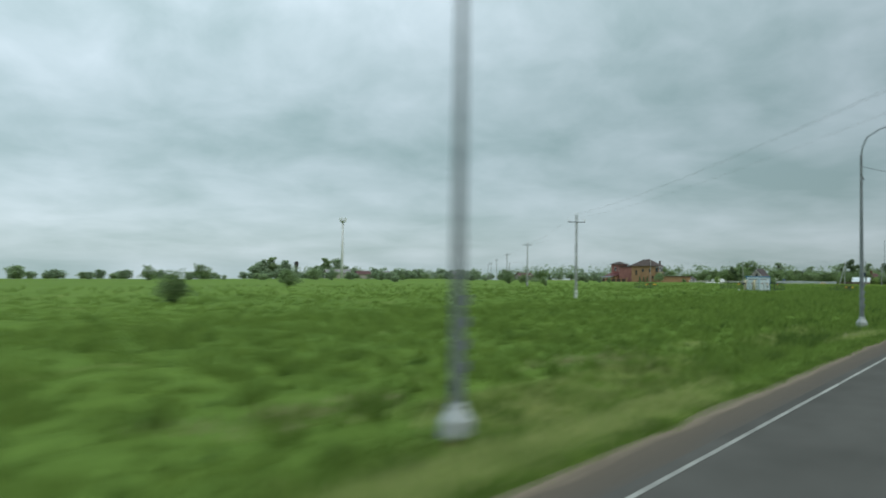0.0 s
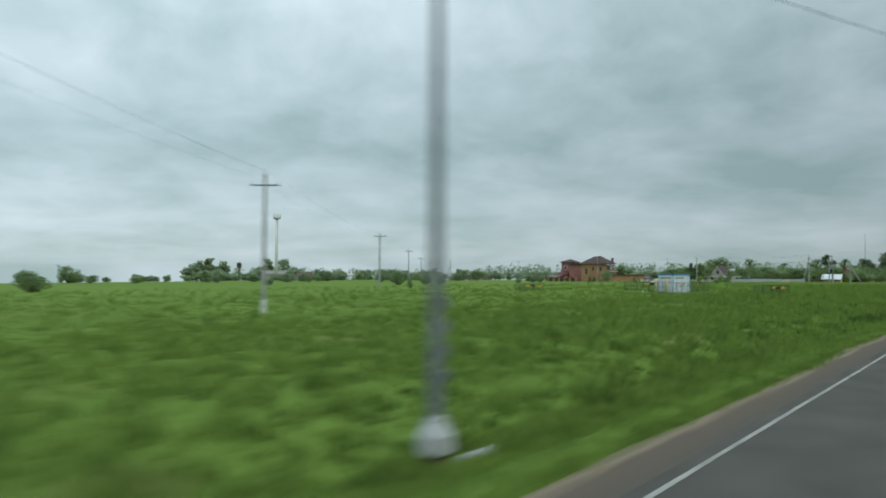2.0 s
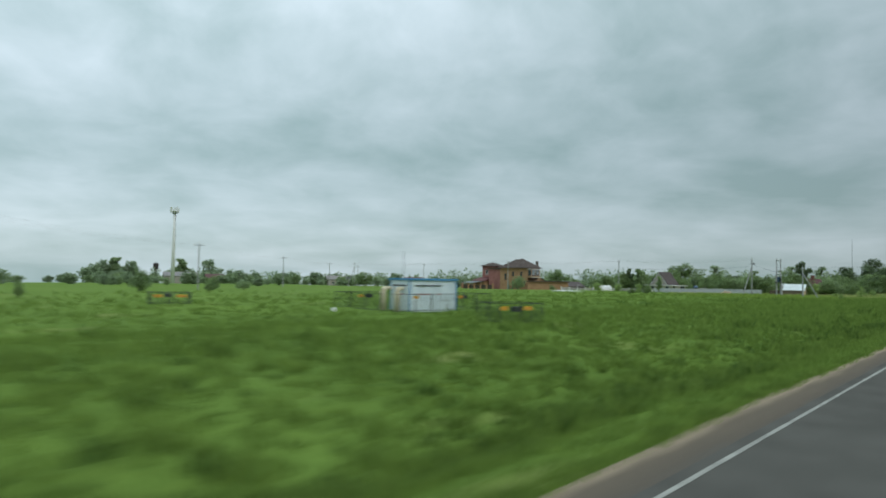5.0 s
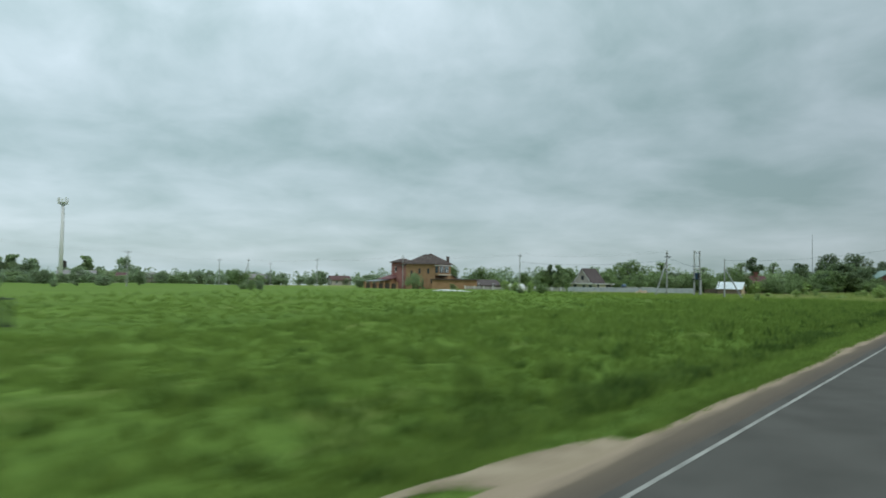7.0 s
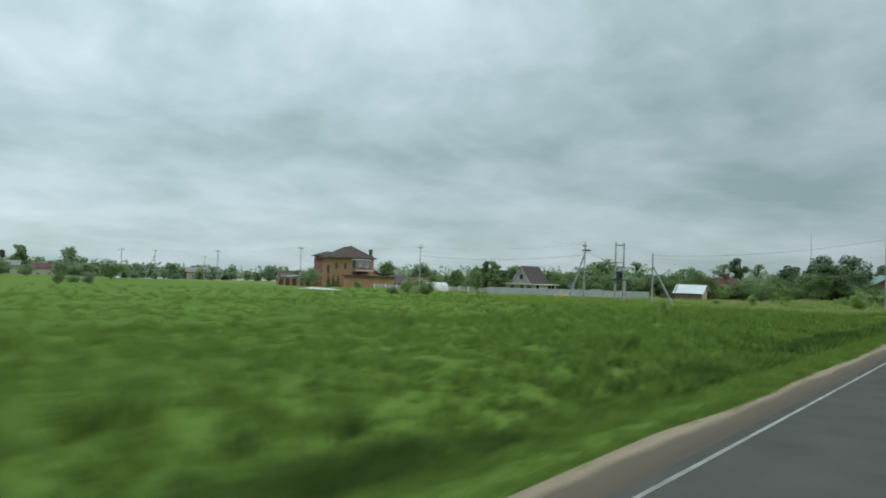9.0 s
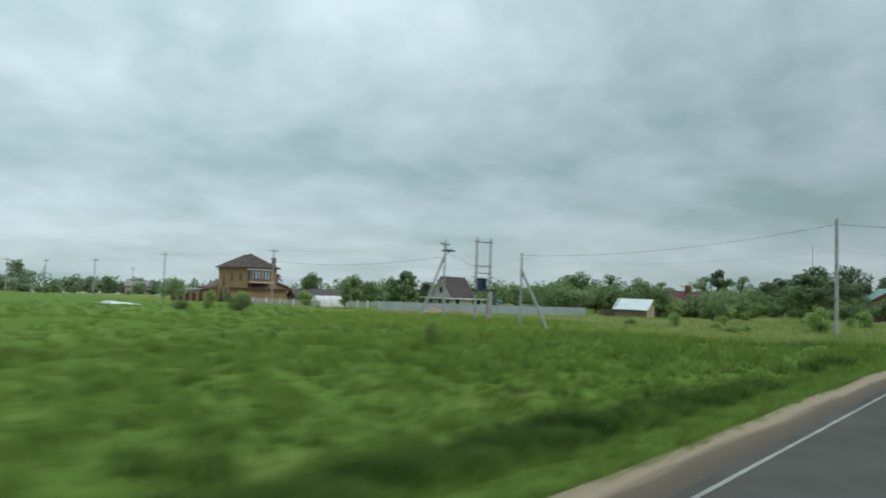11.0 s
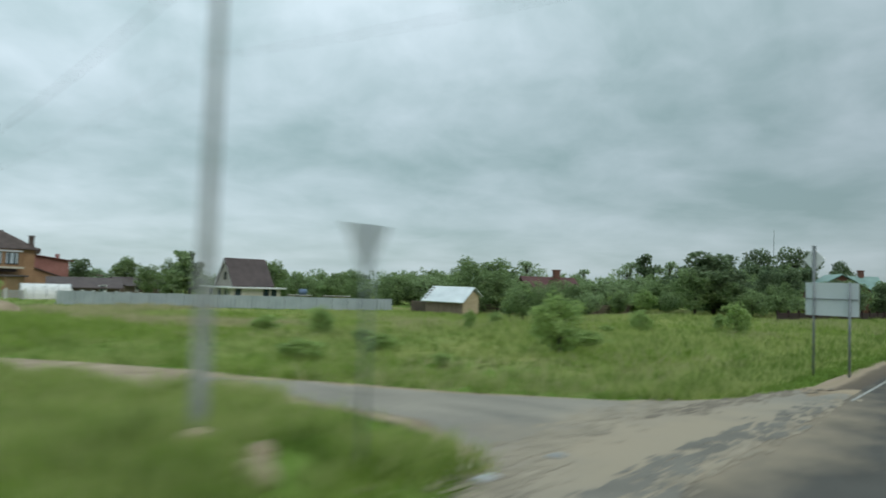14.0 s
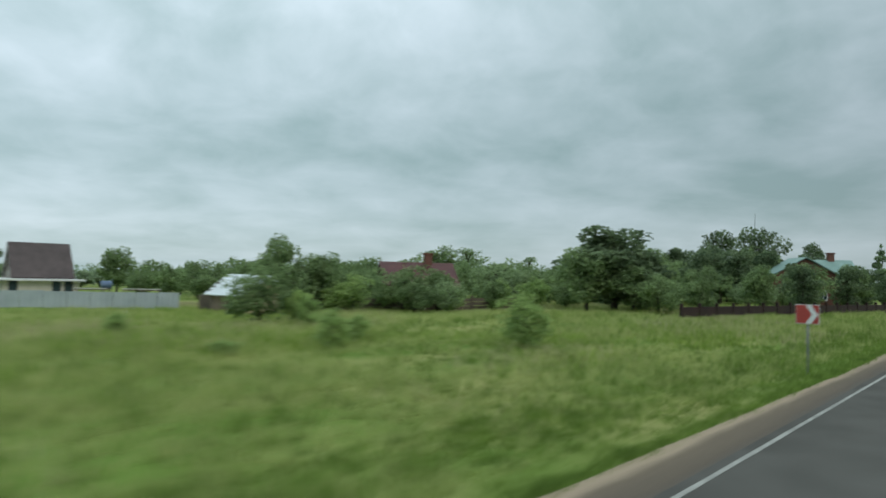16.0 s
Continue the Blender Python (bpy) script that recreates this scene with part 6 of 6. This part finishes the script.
def free(x, y):
    """Off the roads."""
    tr = (x < side_near(y) - 0.4) | (x > side_far(y) + 0.4) | (y > 34)
    apron = (np.abs(x - 156.5) < 4.0) & (y < 5.5)
    heap_gap = (np.hypot(x - 282.25, y - 10.1) < 0.55) | (np.hypot(x - 282.6, y - 8.7) < 0.65) | (np.hypot(x - 282.0, y - 8.0) < 0.65)
    foot = heap_gap | (np.hypot(x - 54.3, y - 8.4) < 0.75) | (np.hypot(x - 11.5, y - 8.75) < 0.75)
    yard = (np.abs(x - 156.5) < 6.5) & (np.abs(y - 42) < 5)
    spur = (np.abs(y - spur_y(x)) < 0.2 * step((x - 154.5) / 3)) & (x < 161.5)
    spur = spur | ((x > 157.2) & (x < 161.5) & (y < spur_y(x) + 0.25))
    return tr & ~spur & ~foot & (y > 5.3 + 0.22 * step((x - 205) / 40) * (1 - step((x - 305) / 20))) & ~apron & ~yard


WEED = Waves(23, 2.6, 8.0, 64)
lush = lambda x, y: 0.55 + 0.4 * TUSSOCK(x, y)
tufts("verge_grass", 41, 38000, (-2, 400), (5.4, 9.5), 0.2, 6, 0.02, M_grass, "short green verge grass", lambda x, y, u: free(x, y), even=0.6)
tufts("meadow_grass", 42, 84000, (-2, 400), (7.4, 34), 0.4, 7, 0.03, M_grass, "rank green meadow grass", lambda x, y, u: free(x, y) & (u < 0.3 + lush(x, y)) & ((x < 284) | (u < 0.3)), 1.5)
tufts("meadow_grass", 43, 44000, (10, 420), (30, 105), 0.3, 6, 0.05, M_grass, "rank green meadow grass", lambda x, y, u: free(x, y) & (u < 0.4 + lush(x, y) - 1.25 * step((y - 33) / 72)) & ((x < 290 - 0.1 * (y - 30)) | (u < 0.5)), spread=0.3)
# real weeds, but their dark tone also paints the shade between tussocks
tufts("meadow_weeds", 45, 36000, (-2, 266), (7.6, 42), 0.42, 7, 0.06, M_weed, "dark green broad-leaved weeds in patches, partly standing in for shaded hollows", lambda x, y, u: free(x, y) & (WEED(x, y) + 0.25 * CLUMP(x, y) - 0.3 * step((y - 9.2) / 4) > 0.74 + 0.42 * u + 0.55 * step((y - 14) / 14) + 0.16 * step((130 - x) / 40) + 0.3 * step((80 - x) / 25)), 1.9, spread=0.3)
# these clumps also darken the foot of the tall grass, where shade falls
tufts("ditch_weeds", 51, 16000, (-2, 268), (7.7, 9.4), 0.5, 8, 0.05, M_weed, "dark green weeds in clumps along the verge's edge, partly standing in for shade", lambda x, y, u: free(x, y) & (LUMP(x * 0.7, y * 0.3) + 0.6 * CLUMP(x, y * 0 + 3) > 1.15 + 0.7 * step((75 - x) / 25) - 0.5 * step((x - 185) / 30)), spread=0.22, even=0.4)
tufts("pale_grass", 46, 62000, (281, 410), (6.6, 70), 0.4, 6, 0.026, M_palegrass, "thin yellow-green grass gone to seed", lambda x, y, u: free(x, y) & (u < 0.62 + 0.3 * CLUMP(x, y)), 1.2, spread=0.3, even=0.5)
tufts("dry_stalks", 49, 14000, (288, 410), (9, 64), 0.5, 6, 0.022, M_straw, "dry yellow grass stalks", lambda x, y, u: free(x, y) & (CLUMP(x * 0.9, y * 1.1 + 9) > 1.2 * u - 0.1), spread=0.3, even=0.5)
tufts("pale_grass", 55, 12000, (-2, 50), (5.5, 11.5), 0.26, 6, 0.02, M_palegrass, "pale yellow-green grass in drifts along the verge", lambda x, y, u: free(x, y) & (CLUMP(x * 0.8 + 30, y * 1.3) > 0.9 * u - 0.25), spread=0.3, even=0.6)
tufts("dry_stalks", 47, 5000, (0, 52), (6.6, 13), 0.3, 6, 0.018, M_straw, "dry yellow grass stalks", lambda x, y, u: free(x, y) & (CLUMP(x * 1.1, y * 1.1 + 9) > 0.1 + 0.9 * u), spread=0.3, even=0.5)
tufts("dry_stalks", 53, 13000, (298, 350), (40, 80), 0.5, 6, 0.04, M_straw, "dry pale grass in patches before the steel fence", lambda x, y, u: free(x, y) & (CLUMP(x * 0.5 + 4, y * 0.8) > 0.35 + 0.8 * u), spread=0.35, even=0.5)
tufts("dry_stalks", 57, 5200, (296, 322), (41, 54), 0.45, 7, 0.04, M_straw, "drift of pale dry grass near the shed", lambda x, y, u: ((x - 306) / 9) ** 2 + ((y - 46.5) / 3.2) ** 2 < 0.35 + 0.6 * u + 0.25 * CLUMP(x, y), spread=0.35, even=0.6)
tufts("verge_overhang", 54, 30000, (-2, 400), (5.02, 5.6), 0.16, 5, 0.02, M_grass, "short grass leaning over the edge of the shoulder", lambda x, y, u: ((x < side_near(y) - 0.4) | (x > side_far(y) + 0.4)) & (np.abs(x - 157.5) > 4.5) & (y > 5.08 + 0.22 * step((x - 205) / 40) * (1 - step((x - 305) / 20)) + 0.05 * ragged(x * 0.3, x * 0) + 0.1 * u), even=0.6)
tufts("tall_grass", 50, 6500, (264, 286), (6.4, 34), 0.5, 7, 0.03, M_freshgrass, "tall rank green grass beside the dirt track", lambda x, y, u: free(x, y) & (x < side_near(y) - 0.3) & (x > side_near(y) - 8) & (CLUMP(x, y) + TUSSOCK(x * 0.6, y * 0.6) > -0.7), spread=0.25, even=0.6)
tufts("meadow_grass", 56, 15000, (279, 350), (12, 64), 0.4, 7, 0.045, M_freshgrass, "green leafy weeds in clumps among dry grass", lambda x, y, u: free(x, y) & (CLUMP(x * 1.2, y * 0.9) > 0.15 + 0.7 * u), spread=0.35, even=0.3)
tufts("tall_grass", 58, 15000, (252, 298), (26, 60), 0.46, 7, 0.045, M_freshgrass, "tall green meadow grass round the concrete posts", lambda x, y, u: free(x, y) & (u < 1.15 * step((x - 252) / 18) * step((y - 26) / 9) * step((298 - x) / 10) * step((60 - y) / 9) - 0.5 + 0.6 * CLUMP(x, y) + 0.3 * TUSSOCK(x * 0.6, y * 0.6)) & (np.hypot(x - 294.6, y - 59.5) > 3.4), spread=0.3, even=0.5)
tufts("ditch_weeds", 59, 11000, (185, 276), (7.8, 9.6), 0.52, 8, 0.06, M_weed, "dark green weeds in a bank along the ditch", lambda x, y, u: free(x, y) & (x < side_near(y) - 3) & (CLUMP(x * 0.7, y * 0.5) + 0.8 * LUMP(x * 0.5, y * 0.2) > 0.28 + 1.2 * u + 0.4 * step((225 - x) / 25)), spread=0.28, even=0.35)
tufts("tall_grass", 52, 3600, (279, 288), (7.4, 34), 0.56, 7, 0.03, M_palegrass, "tall pale seeding grass beside the dirt track", lambda x, y, u: free(x, y) & (x < side_near(y) - 0.3) & (x > side_near(y) - 8) & (CLUMP(x, y) + TUSSOCK(x * 0.6, y * 0.6) > -0.7), spread=0.25, even=0.6)


# ---- rubble and litter ----
def stone(name, x, y, size, mat, label, category, seed, turn=0.0, flat=0.45):
    rs = np.random.RandomState(seed)
    bm = bmesh.new()
    bmesh.ops.create_icosphere(bm, subdivisions=2, radius=1.0)
    for v in bm.verts:
        v.co = v.co * (1 + 0.22 * noise.noise(v.co * 1.3 + Vector((seed, 0, 0))))
        v.co.x, v.co.y, v.co.z = v.co.x * size, v.co.y * size * 0.6, max(v.co.z, -0.6) * size * flat
    me = bpy.data.meshes.new(name)
    bm.to_mesh(me)
    bm.free()
    me.materials.append(mat)
    ob = tagged(new(name, me), label, category)
    ob.matrix_basis = pose(x, y, on(x, y) + size * flat * 0.3, 0, 0, turn)
    return ob


for k, (x, y, s) in enumerate(((282.25, 10.2, 0.32), (282.5, 8.85, 0.36), (281.95, 8.15, 0.42), (287.0, 6.5, 0.2), (284.9, 6.5, 0.24))):
    stone("rubble", x, y, s, M_dirt if k < 3 else M_concrete, "broken lump of sandy concrete in the grass" if k < 3 else "broken lump of pale concrete by the side road", "rubble", 60 + k, 40 * k, 0.6 if k < 3 else 0.35)
stone("plastic_bag", 274.4, 32.7, 0.18, M_white, "white plastic bag caught in the grass", "litter", 70, 20, 0.7)
stone("plastic_bag", 280.0, 28.8, 0.18, M_white, "white plastic bag caught in the grass", "litter", 71, 80, 0.7)
stone("marker_block", 147.7, 45.5, 0.24, M_white, "white painted marker block in the meadow", "marker", 72, 0, 1.2)
stone("plastic_bag", 336.0, 61.5, 0.22, M_white, "white plastic bag lying below the steel fence", "litter", 73, 10, 0.6)
stone("rubble", 339.2, 62.6, 0.35, M_dirt, "pale rubble lying below the steel fence", "rubble", 74, 50, 0.45)
